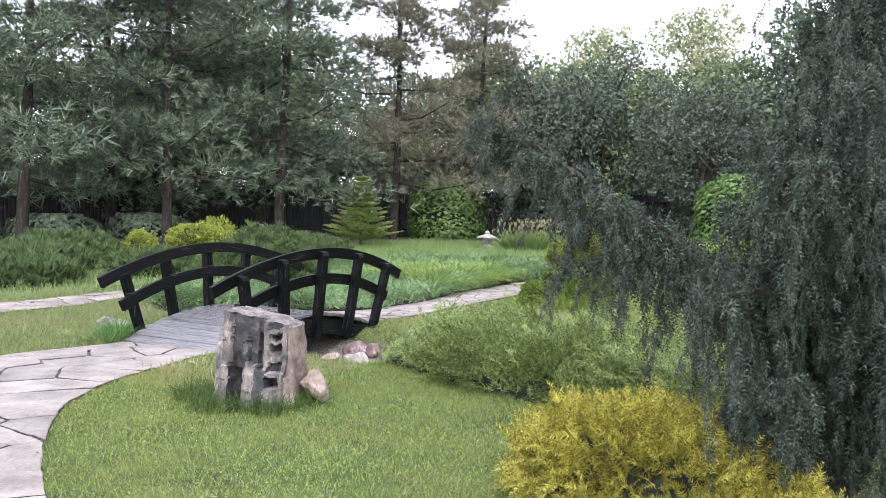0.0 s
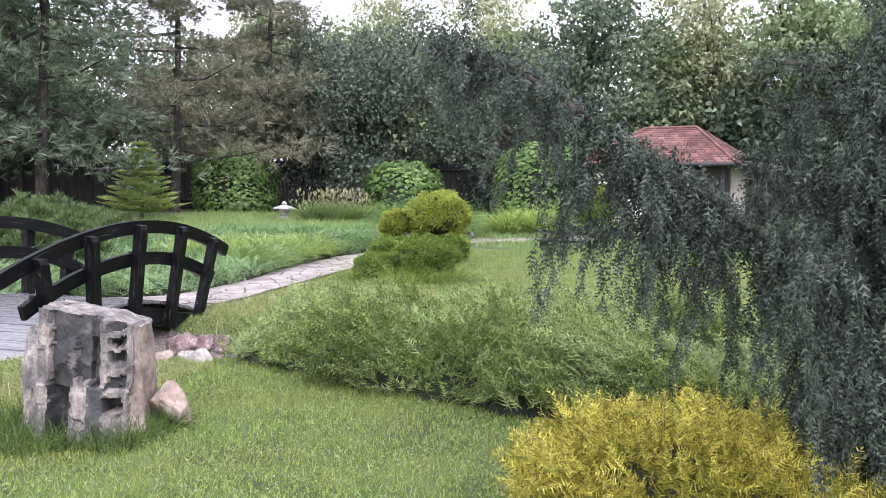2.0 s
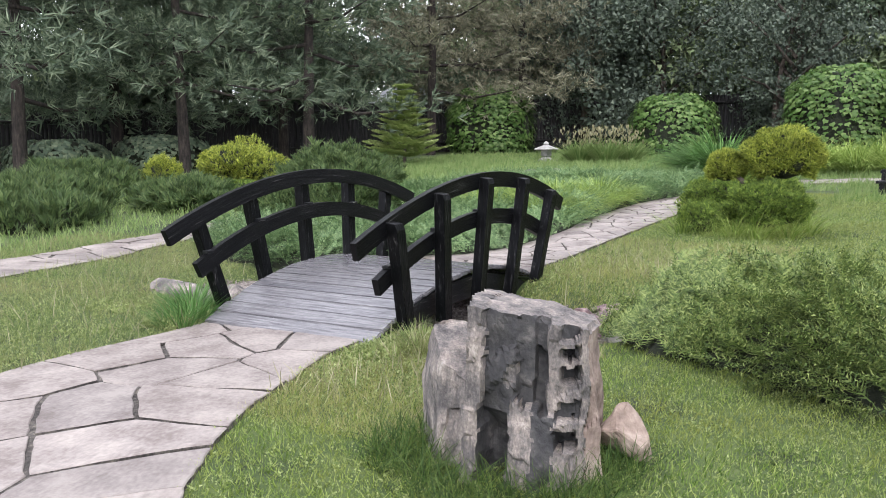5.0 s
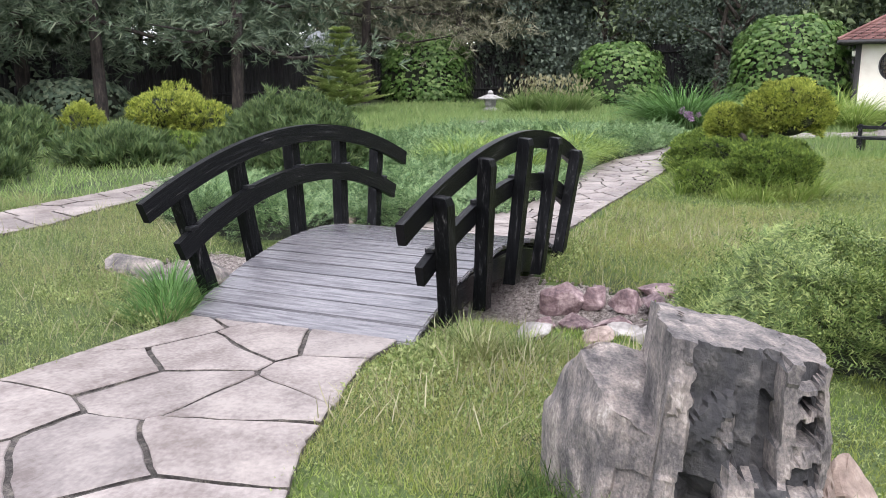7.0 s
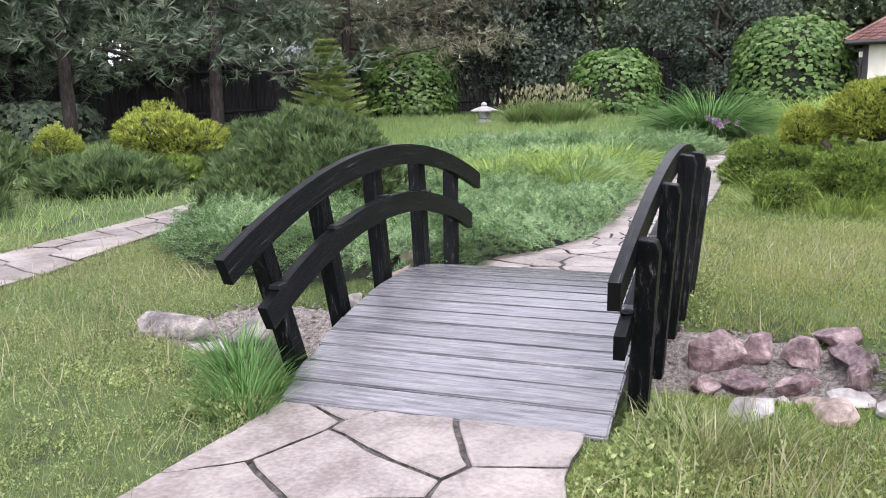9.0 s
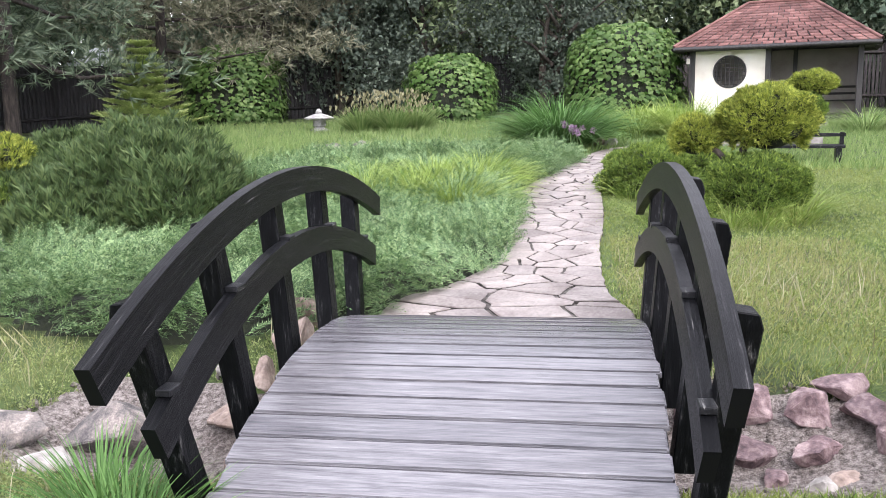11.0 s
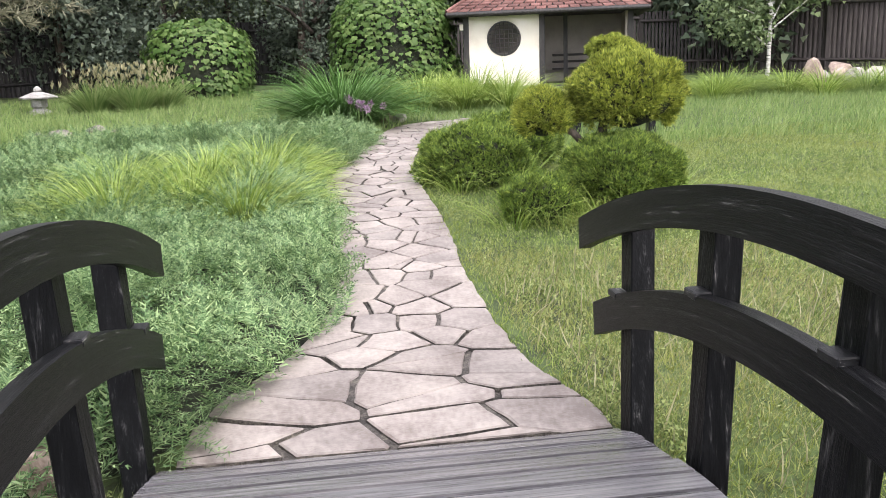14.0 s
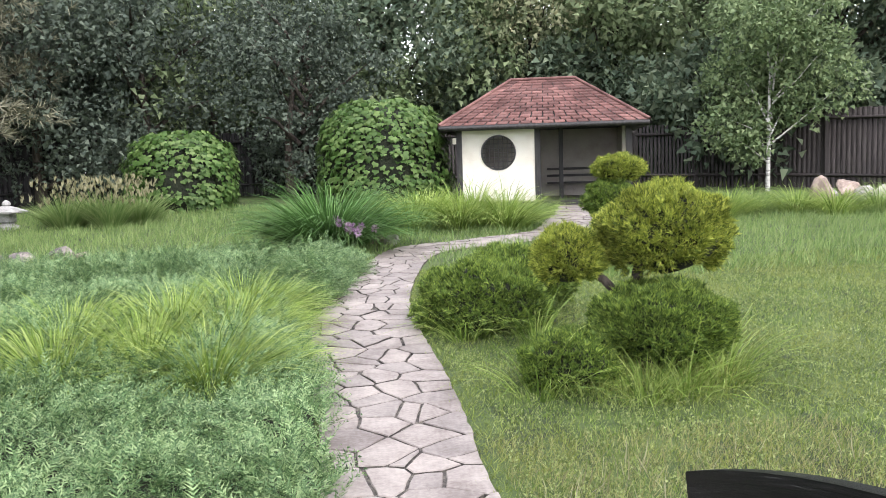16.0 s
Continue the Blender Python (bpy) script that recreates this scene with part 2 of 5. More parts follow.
M["weeping"] = foliage("weeping_conifer_needles", (0.011, 0.017, 0.013), (0.036, 0.05, 0.039), (0.092, 0.112, 0.085), 0.12, patch=4.0)
M["spruce"] = foliage("young_spruce_needles", (0.12, 0.17, 0.05), (0.24, 0.31, 0.10), (0.42, 0.47, 0.19), 0.25)
M["vine"] = foliage("vine_leaves", (0.036, 0.080, 0.015), (0.073, 0.133, 0.033), (0.139, 0.206, 0.066), 0.3, 0.45)
M["leaf_a"] = foliage("dark_tree_leaves", (0.066, 0.098, 0.066), (0.108, 0.148, 0.096), (0.178, 0.216, 0.138), 0.25)
M["leaf_b"] = foliage("green_tree_leaves", (0.098, 0.14, 0.074), (0.168, 0.22, 0.112), (0.27, 0.322, 0.178), 0.3)
M["leaf_c"] = foliage("pale_tree_leaves", (0.125, 0.153, 0.083), (0.252, 0.285, 0.165), (0.479, 0.467, 0.302), 0.3)
M["leaf_p"] = foliage("purple_tree_leaves", (0.05, 0.068, 0.054), (0.08, 0.104, 0.078), (0.118, 0.145, 0.106), 0.18)
M["leaf_birch"] = foliage("birch_leaves", (0.083, 0.123, 0.058), (0.149, 0.207, 0.099), (0.264, 0.330, 0.165), 0.3)


# ---- helpers for meshes ----
def mesh_of(name, V, F, mat, smooth=False):
    """A mesh of triangles from arrays."""
    V, F = np.asarray(V, np.float32), np.asarray(F, np.int32)
    me = bpy.data.meshes.new(name)
    me.vertices.add(len(V))
    me.vertices.foreach_set("co", V.ravel())
    me.loops.add(F.size)
    me.loops.foreach_set("vertex_index", F.ravel())
    me.polygons.add(len(F))
    me.polygons.foreach_set("loop_start", np.arange(0, F.size, F.shape[1], dtype=np.int32))
    me.update(calc_edges=True)
    me.materials.append(mat)
    if smooth:
        me.polygons.foreach_set("use_smooth", np.ones(len(F), bool))
    return me


def part_of(name, me, parent=None, label="", kind=""):
    ob = new(name, me)
    if parent is not None:
        ob.parent = parent
    if label or kind:
        tagged(ob, label, kind=kind)
    return ob


def part(name, bm, material, parent=None, label="", smooth=False):
    me = bpy.data.meshes.new(name)
    bmesh.ops.recalc_face_normals(bm, faces=bm.faces)
    bm.to_mesh(me)
    bm.free()
    me.materials.append(material)
    if smooth:
        for p in me.polygons:
            p.use_smooth = True
    return part_of(name, me, parent, label)


def thing(name, label, category, at=(0, 0, 0), turn=0.0, group="", kind=""):
    e = new(name)
    e.empty_display_size = 0.2
    e.matrix_world = pose(*at, 0, 0, turn)
    return tagged(e, label, category, group, kind)


def box_bm(x0, x1, y0, y1, z0, z1, bevel=0.0, bm=None):
    bm = bm or bmesh.new()
    r = bmesh.ops.create_cube(bm, size=1.0)
    for v in r["verts"]:
        v.co = Vector((x0 + (v.co.x + 0.5) * (x1 - x0), y0 + (v.co.y + 0.5) * (y1 - y0), z0 + (v.co.z + 0.5) * (z1 - z0)))
    if bevel:
        es = list({e for v in r["verts"] for e in v.link_edges})
        bmesh.ops.bevel(bm, geom=es, offset=bevel, segments=1, affect="EDGES")
    return bm


def hsh(x, y, z=0.0):
    return noise.noise(Vector((x, y, z)))


def frames(D, spin=None, up=(0, 0, 1), flat=0.0):
    """Rotations whose second column is D; the third leans to up."""
    D = np.asarray(D, float)
    D = D / np.linalg.norm(D, axis=1, keepdims=True)
    U = np.broadcast_to(np.asarray(up, float), D.shape) + rng.normal(0, 0.25, D.shape) * (1 - flat)
    X = np.cross(D, U)
    X /= np.linalg.norm(X, axis=1, keepdims=True) + 1e-9
    Z = np.cross(X, D)
    if spin is not None:
        c, s = np.cos(spin)[:, None], np.sin(spin)[:, None]
        X, Z = X * c + Z * s, Z * c - X * s
    return np.stack([X, D, Z], axis=2)


def scattered(template, P, R, S):
    """Copies of a small triangle template, set at P with turns R and sizes S, as one pair of arrays."""
    TV, TF = template
    S = np.asarray(S, float)
    if S.ndim == 1:
        S = np.repeat(S[:, None], 3, 1)
    V = np.einsum("nij,nkj->nki", R, TV[None] * S[:, None, :]) + P[:, None, :]
    F = TF[None] + (np.arange(len(P)) * len(TV))[:, None, None]
    return V.reshape(-1, 3), F.reshape(-1, 3)


def joined(pairs):
    Vs, Fs, o = [], [], 0
    for V, F in pairs:
        Vs.append(V)
        Fs.append(F + o)
        o += len(V)
    return np.concatenate(Vs), np.concatenate(Fs)


def t_spray(n=8, width=0.3, droop=0.12, fat=0.05):
    V, F = [(-0.012, 0, 0), (0.012, 0, 0), (0, 1, -droop)], [(0, 1, 2)]
    for i in range(n):
        t = 0.08 + 0.86 * i / n
        w = width * (1.15 - t) * (0.7 + 0.6 * ((i * 37) % 10) / 10)
        for s in (-1, 1):
            b = len(V)
            z = -droop * t * t
            V += [(0, t - fat, z), (0, t + fat, z), (s * w, t + w * 0.8, z + 0.06 * ((i * 7) % 5 - 2) / 2)]
            F.append((b, b + 1, b + 2))
    return np.array(V), np.array(F)


def t_tuft(n=14, spread=0.9, fat=0.03, seed=1):
    r = np.random.default_rng(seed)
    V, F = [], []
    for i in range(n):
        a, e = r.uniform(0, 6.283), r.uniform(0.15, spread)
        d = np.array([math.sin(e) * math.cos(a), math.cos(e), math.sin(e) * math.sin(a)])
        s = np.cross(d, [0.3, 0.2, 0.9])
        s /= np.linalg.norm(s)
        o = np.array([0, r.uniform(0, 0.35), 0])
        b = len(V)
        V += [o - s * fat, o + s * fat, o + d * r.uniform(0.6, 1.0)]
        F.append((b, b + 1, b + 2))
    return np.array(V), np.array(F)


def t_far_leaves(n=7, size=0.6, seed=2):
    r = np.random.default_rng(seed)
    V, F = [], []
    for i in range(n):
        o = r.normal(0, 0.45, 3)
        q = Euler(r.uniform(-1.2, 1.2, 3)).to_matrix()
        b = len(V)
        for p in ((-0.34, -0.3, 0), (0.34, -0.25, 0.06), (0, 0.6, 0)):
            V.append(o + np.array(q @ Vector(p)) * size)
        F.append((b, b + 1, b + 2))
    return np.array(V), np.array(F)


def t_blade(k=4, width=0.03, bend=0.6):
    V, F = [], []
    for i in range(k):
        t = i / k
        V += [(-width * (1 - t * 0.7), t, bend * t * t), (width * (1 - t * 0.7), t, bend * t * t)]
    V.append((0, 1.0 - bend * 0.15, bend * 1.0))
    for i in range(k - 1):
        a = 2 * i
        F += [(a, a + 1, a + 3), (a, a + 3, a + 2)]
    F.append((2 * k - 2, 2 * k - 1, 2 * k))
    return np.array(V), np.array(F)


def t_vineleaf():
    V = [(0, -0.1, 0), (0.42, -0.18, -0.08), (0.5, 0.25, -0.05), (0.2, 0.4, 0.03), (0, 0.75, -0.1), (-0.2, 0.4, 0.03), (-0.5, 0.25, -0.05), (-0.42, -0.18, -0.08), (0, 0.2, 0.06)]
    return np.array(V), np.array([(8, i, i % 8 + 1) if i < 8 else (8, 7, 0) for i in range(0, 7)] + [(8, 7, 0)])


SPRAY, SPRAY_FINE, TUFT = t_spray(7, 0.34), t_spray(10, 0.26, 0.2, 0.03), t_tuft(16, 1.1, 0.028)
BLADE, BLADE_ARCH, LAWN = t_blade(2, 0.022, 0.35), t_blade(4, 0.011, 0.75), t_blade(1, 0.055, 0.2)
SPRAY_LOW = t_spray(11, 0.19, 0.2, 0.022)
PLUME = t_spray(13, 0.17, 0.22, 0.02)
SPRIG = t_tuft(10, 0.75, 0.07, 5)
LEAVES, VLEAF = t_far_leaves(7, 0.62), t_vineleaf()


def tube(points, radii, sides=7):
    """A tapered tube along points, as arrays."""
    P = np.asarray(points, float)
    n = len(P)
    T = np.gradient(P, axis=0)
    T /= np.linalg.norm(T, axis=1, keepdims=True) + 1e-9
    ref = np.array([1.0, 0, 0]) if abs(T[0][0]) < 0.8 else np.array([0, 1.0, 0])
    V, F = [], []
    for i in range(n):
        a = np.cross(T[i], ref)
        a /= np.linalg.norm(a) + 1e-9
        b = np.cross(T[i], a)
        for k in range(sides):
            g = 2 * math.pi * k / sides
            V.append(P[i] + radii[i] * (math.cos(g) * a + math.sin(g) * b))
    for i in range(n - 1):
        for k in range(sides):
            p, q = i * sides + k, i * sides + (k + 1) % sides
            F += [(p, q, q + sides), (p, q + sides, p + sides)]
    return np.array(V), np.array(F)


def blob(radii, centre=(0, 0, 0), seed=0.0, rough=0.15, freq=1.6, cut=None, sub=3):
    """A lumpy closed body."""
    bm = bmesh.new()
    bmesh.ops.create_icosphere(bm, subdivisions=sub, radius=1.0)
    for v in bm.verts:
        n = v.co.normalized()
        k = 1 + rough * noise.fractal(n * freq + Vector((seed, seed * 1.7, 3)), 0.8, 2.0, 4)
        v.co = Vector((n.x * radii[0] * k, n.y * radii[1] * k, n.z * radii[2] * k))
        if cut is not None and v.co.z < cut:
            v.co.z = cut
        v.co += Vector(centre)
    return bm


# ---- ground ----
def rise(y):
    return 0.034 * min(max(0.0, y - 2.5), 34.0)


def stream(x, y):
    """How far the stream bed lies under the lawn."""
    c = 1.75 + 0.12 * math.sin(x * 1.3)
    w = 0.95 + 0.1 * math.sin(x * 2.1 + 1)
    d = abs(y - c) / w
    if d >= 1.25:
        return 0.0
    along = min(max((2.75 - abs(x + 0.1)) / 1.1, 0.0), 1.0)
    return 0.36 * along * (math.cos(math.pi * d / 1.25) * 0.5 + 0.5)


def landing(x, y):
    """The low bank that carries the far end of the bridge."""
    return 0.075 * math.exp(-((y - 3.45) / 0.8) ** 2) * math.exp(-(x / 2.6) ** 4) * min(max((y - 2.7) / 0.4, 0.0), 1.0)


def ground_z(x, y):
    return rise(y) + landing(x, y) - stream(x, y) + 0.02 * hsh(x * 0.7, y * 0.7)


def spaced(lo, hi, step):
    a = list(np.arange(lo, hi + 1e-6, step))
    s, out = step, []
    x = hi
    while x < 700:
        s *= 1.35
        x += s
        out.append(x)
    s, neg = step, []
    x = lo
    while x > -700:
        s *= 1.35
        x -= s
        neg.append(x)
    return np.array(neg[::-1] + a + out)


gx, gy = spaced(-9, 11, 0.16), spaced(-10, 18, 0.16)
GV = np.array([(x, y, ground_z(x, y)) for y in gy for x in gx])
nx = len(gx)
GI = np.array([(j * nx + i, j * nx + i + 1, (j + 1) * nx + i + 1, (j + 1) * nx + i) for j in range(len(gy) - 1) for i in range(nx - 1)])
ground = part_of("ground", mesh_of("ground", GV, GI, M["soil"], True))
tagged(ground, "gently rising lawn ground of a garden", "ground", kind="structure")


# ---- paths: flagstones with open joints ----
def spline(pts, n=14):
    P = np.array(pts, float)
    Q = np.vstack([2 * P[0] - P[1], P, 2 * P[-1] - P[-2]])
    out = []
    for i in range(1, len(Q) - 2):
        for k in range(n):
            t = k / n
            a, b, c, d = Q[i - 1], Q[i], Q[i + 1], Q[i + 2]
            out.append(0.5 * (2 * b + (c - a) * t + (2 * a - 5 * b + 4 * c - d) * t * t + (3 * b - a - 3 * c + d) * t ** 3))
    out.append(P[-1])
    return np.array(out)


class Lane:
    """A path's centre line with its half widths."""

    def __init__(self, pts):
        self.c = spline(pts)
        d = np.diff(self.c[:, :2], axis=0)
        self.s = np.concatenate([[0], np.cumsum(np.hypot(d[:, 0], d[:, 1]))])
        self.length = self.s[-1]
        t = np.gradient(self.c[:, :2], axis=0)
        self.t = t / np.linalg.norm(t, axis=1, keepdims=True)

    def place(self, s, u):
        x, y, w = (np.interp(s, self.s, self.c[:, k]) for k in range(3))
        tx, ty = (np.interp(s, self.s, self.t[:, k]) for k in range(2))
        l = math.hypot(tx, ty)
        return x + ty / l * u * w, y - tx / l * u * w

    def dist(self, X, Y):
        """Distance outside the path's edge (negative inside)."""
        best = np.full(X.shape, 1e9)
        for x, y, w in self.c[::3]:
            best = np.minimum(best, np.hypot(X - x, Y - y) - w)
        return best


LANE_NEAR = Lane([(-0.03, 0.12, 0.82), (-0.03, -0.5, 0.86), (0.06, -1.2, 0.96), (0.2, -1.9, 1.02), (0.72, -2.92, 1.02), (1.42, -3.72, 1.0), (2.75, -4.75, 0.97), (4.7, -5.9, 0.97), (7.6, -7.6, 0.95), (11.0, -9.9, 0.95)])
LANE_FAR = Lane([(0.03, 3.2, 0.9), (0.03, 3.65, 0.84), (0.13, 4.3, 0.64), (0.26, 5.3, 0.48), (0.28, 6.2, 0.47), (0.31, 7.0, 0.5), (0.28, 8.6, 0.57), (0.31, 10.0, 0.55), (0.5, 11.4, 0.45), (0.82, 13.0, 0.42), (1.2, 14.6, 0.44), (1.7, 15.6, 0.5), (2.9, 16.2, 0.5), (4.4, 17.2, 0.5), (5.5, 19.4, 0.55), (6.3, 21.3, 0.6), (6.75, 22.8, 0.6)])
LANE_SIDE = Lane([(-4.6, -9.0, 0.62), (-5.05, -3.0, 0.62), (-5.32, 0.0, 0.64), (-5.58, 3.0, 0.58), (-5.76, 6.0, 0.42), (-5.78, 6.7, 0.4)])


def clip_poly(poly, p, n):
    """The part of a convex polygon on the side of p away from n."""
    out = []
    for i in range(len(poly)):
        a, b = poly[i], poly[(i + 1) % len(poly)]
        da, db = (a[0] - p[0]) * n[0] + (a[1] - p[1]) * n[1], (b[0] - p[0]) * n[0] + (b[1] - p[1]) * n[1]
        if da <= 0:
            out.append(a)
        if da * db < 0:
            k = da / (da - db)
            out.append((a[0] + (b[0] - a[0]) * k, a[1] + (b[1] - a[1]) * k))
    return out


def flag_path(lane, name, label, step, rows, joint, seed):
    r = random.Random(seed)
    owner = thing(name, label, "path", kind="structure")
    # the bed of the joints
    n = max(8, int(lane.length / 0.25))
    V, F = [], []
    for i in range(n + 1):
        s = lane.length * i / n
        for u in (-1.04, -0.5, 0, 0.5, 1.04):
            x, y = lane.place(s, u)
            V.append((x, y, ground_z(x, y) + (0.021 if abs(u) < 1 else -0.03)))
    for i in range(n):
        for k in range(4):
            a = i * 5 + k
            F.append((a, a + 1, a + 6, a + 5))
    part_of("joint_gravel", mesh_of(name + "_bed", V, F, M["bed"]), owner, "dark gravel and soil in the joints")
    mean_w = float(np.mean(lane.c[:, 2]))
    seeds = []
    m = int(lane.length / step)
    for i in range(m + 1):
        for k in range(rows):
            seeds.append((lane.length * (i + 0.5 * (k % 2) + r.uniform(-0.6, 0.6)) / m, ((k + 0.5 + r.uniform(-0.45, 0.45)) / rows * 2 - 1) * mean_w, r.uniform(-0.14, 0.14) * step * step))
    for i, a in enumerate(seeds):
        poly = [(max(0.0, a[0] - 3 * step), -mean_w), (min(lane.length, a[0] + 3 * step), -mean_w), (min(lane.length, a[0] + 3 * step), mean_w), (max(0.0, a[0] - 3 * step), mean_w)]
        for j, b in enumerate(seeds):
            if j != i and abs(a[0] - b[0]) < 4 * step:
                d = (b[0] - a[0], b[1] - a[1])
                l = math.hypot(*d) + 1e-9
                g = joint * (0.72 + 0.8 * abs(hsh((i + j) * 0.71, i * j * 0.37)))
                h = l / 2 + (a[2] - b[2]) / (2 * l) - g
                poly = clip_poly(poly, (a[0] + d[0] / l * h, a[1] + d[1] / l * h), (d[0] / l, d[1] / l))
                if len(poly) < 3:
                    break
        if len(poly) < 3:
            continue
        # finer, uneven outline
        ring = []
        for q in range(len(poly)):
            p0, p1 = poly[q], poly[(q + 1) % len(poly)]
            L = math.hypot(p1[0] - p0[0], p1[1] - p0[1])
            k = max(1, min(8, int(L / 0.08)))
            for e in range(k):
                t = e / k
                ring.append((p0[0] + (p1[0] - p0[0]) * t, p0[1] + (p1[1] - p0[1]) * t))
        area = abs(sum(ring[q][0] * ring[q - 1][1] - ring[q - 1][0] * ring[q][1] for q in range(len(ring)))) / 2
        if area < 0.012:
            continue
        cs, cu = sum(p[0] for p in ring) / len(ring), sum(p[1] for p in ring) / len(ring)
        wob = 0.018
        ring = [(p[0] + wob * (hsh(p[0] * 5, p[1] * 5, seed) + 0.6 * hsh(p[0] * 17, p[1] * 17, seed + i)), p[1] + wob * (hsh(p[0] * 5 + 9, p[1] * 5, seed) + 0.6 * hsh(p[0] * 17 + 5, p[1] * 17, seed + i))) for p in ring]
        bm = bmesh.new()
        loops = []
        tilt = (r.uniform(-0.012, 0.012), r.uniform(-0.012, 0.012))
        lift = r.uniform(-0.004, 0.006)
        for inset, h in ((0.0, -0.03), (0.0, 0.028), (0.007, 0.035)):
            lp = []
            for p in ring:
                l = math.hypot(p[0] - cs, p[1] - cu) + 1e-9
                s, u = p[0] - (p[0] - cs) / l * inset, p[1] - (p[1] - cu) / l * inset
                x, y = lane.place(min(max(s, 0), lane.length), u / mean_w)
                lp.append(bm.verts.new((x, y, ground_z(x, y) + h + (lift + tilt[0] * (p[0] - cs) + tilt[1] * (p[1] - cu) if h > 0 else 0))))
            loops.append(lp)
        k = len(ring)
        for lo, hi in ((0, 1), (1, 2)):
            for q in range(k):
                f = bm.faces.new((loops[lo][q], loops[lo][(q + 1) % k], loops[hi][(q + 1) % k], loops[hi][q]))
                # side walls darkened with the joint colour: soil stain plus painted joint shade
                f.material_index = 1 - lo
        bm.faces.new(loops[2])
        part("flagstone", bm, M["flag"], owner).data.materials.append(M["bed"])
    return owner


# ---- footbridge ----
BY, BHALF = 1.65, 1.525


def deck_z(y):
    return 0.30 * (1 - ((y - BY) / BHALF) ** 2) + 0.03 + 0.033 * (y - BY + BHALF)


def lean_x(side, z, off=0.0):
    return side * (0.925 + off + 0.085 * (z - 0.2))


bridge = thing("footbridge", "arched black-stained wooden footbridge over a dry stream", "footbridge")


def far_rise(y):
    t = min(max((y + 0.3) / 3.0, 0), 1)
    return 0.06 * t * t * (3 - 2 * t)


def arc_beam(side, apex, R, half, depth, thick, off, cy=1.8, n=26, lower=False):
    bm = bmesh.new()
    rows = []
    for i in range(n + 1):
        a = (i / n * 2 - 1) * math.asin(half / R)
        ring = []
        for r_, o in ((R, -thick / 2), (R, thick / 2), (R - depth, thick / 2), (R - depth, -thick / 2)):
            y, z = cy + r_ * math.sin(a), apex - R + r_ * math.cos(a)
            z += far_rise(y) if apex > 0.5 else 0
            ring.append(bm.verts.new((lean_x(side, z, off) + side * o, y, z)))
        rows.append(ring)
    uv = bm.loops.layers.uv.new("grain")
    across = (0.0, thick, thick + depth, 2 * thick + depth, 2 * (thick + depth))
    step = 2 * R * math.asin(half / R) / n
    for i in range(n):
        for k in range(4):
            f = bm.faces.new((rows[i][k], rows[i][(k + 1) % 4], rows[i + 1][(k + 1) % 4], rows[i + 1][k]))
            for loop, (a, b) in zip(f.loops, ((i, k), (i, k + 1), (i + 1, k + 1), (i + 1, k))):
                loop[uv].uv = (a * step + side * 7 + apex * 3, across[b] + apex)
    bm.faces.new(rows[0])
    bm.faces.new(rows[-1])
    es = [e for e in bm.edges if len(e.link_faces) == 2 and e.calc_face_angle(0) > 0.7]
    bmesh.ops.bevel(bm, geom=es, offset=0.006, segments=1, affect="EDGES")
    return bm


POST_TOP, POST_BASE = (0.24, 0.95, 1.76, 2.58, 3.32), (0.48, 1.1, 1.75, 2.46, 3.1)
for side in (-1, 1):
    part("top_rail", arc_beam(side, 1.235, 5.4, 2.0, 0.145, 0.055, -0.005), M["black_rail"], bridge, "bent black top rail with worn pale streaks")
    part("middle_rail", arc_beam(side, 0.885, 4.2, 1.69, 0.145, 0.055, -0.005), M["black_rail"], bridge, "bent black middle rail with worn pale streaks")
    part("stringer", arc_beam(side, 0.31, 4.05, 1.54, 0.2, 0.06, -0.06, BY), M["black_wood"], bridge)
    for yt, yb in zip(POST_TOP, POST_BASE):
        zt = 1.235 - (5.4 - math.sqrt(5.4 ** 2 - (yt - 1.8) ** 2)) - 0.05 + far_rise(yt)
        bm = bmesh.new()
        hw, th = 0.062, 0.05
        z_low = deck_z(yb) - 0.3
        rings = []
        for z, cut in ((z_low, 0), (zt - 0.05, 0), (zt, 1)):
            y = yb + (z - 0.15) / (zt - 0.15) * (yt - yb)
            x = lean_x(side, z, 0.07)
            ring = [bm.verts.new((x + sx * th - (0.0 if not cut else side * 0.02), y + sy * hw * (0.96 if cut else 1), z + (0.015 if cut and sx * side < 0 else 0))) for sx, sy in ((-1, -1), (1, -1), (1, 1), (-1, 1))]
            rings.append(ring)
        for i in range(2):
            for k in range(4):
                bm.faces.new((rings[i][k], rings[i][(k + 1) % 4], rings[i + 1][(k + 1) % 4], rings[i + 1][k]))
        bm.faces.new(rings[0])
        bm.faces.new(rings[2])
        bmesh.ops.recalc_face_normals(bm, faces=bm.faces)
        bmesh.ops.bevel(bm, geom=[e for e in bm.edges if e.calc_face_angle(0) > 0.9], offset=0.005, segments=1, affect="EDGES")
        part("post", bm, M["black_post"], bridge)
        # a small pegged block where the post meets the middle rail
        ym = yb + (0.78 - 0.15) / (zt - 0.15) * (yt - yb)
        dz = 0.885 - (4.2 - math.sqrt(max(0.1, 4.2 ** 2 - (ym - 1.8) ** 2))) + far_rise(ym)
        part("wedge", box_bm(lean_x(side, dz, -0.005) - 0.03, lean_x(side, dz, -0.005) + 0.03, ym - 0.045, ym + 0.045, dz - 0.01, dz + 0.018, 0.004), M["black_wood"], bridge)

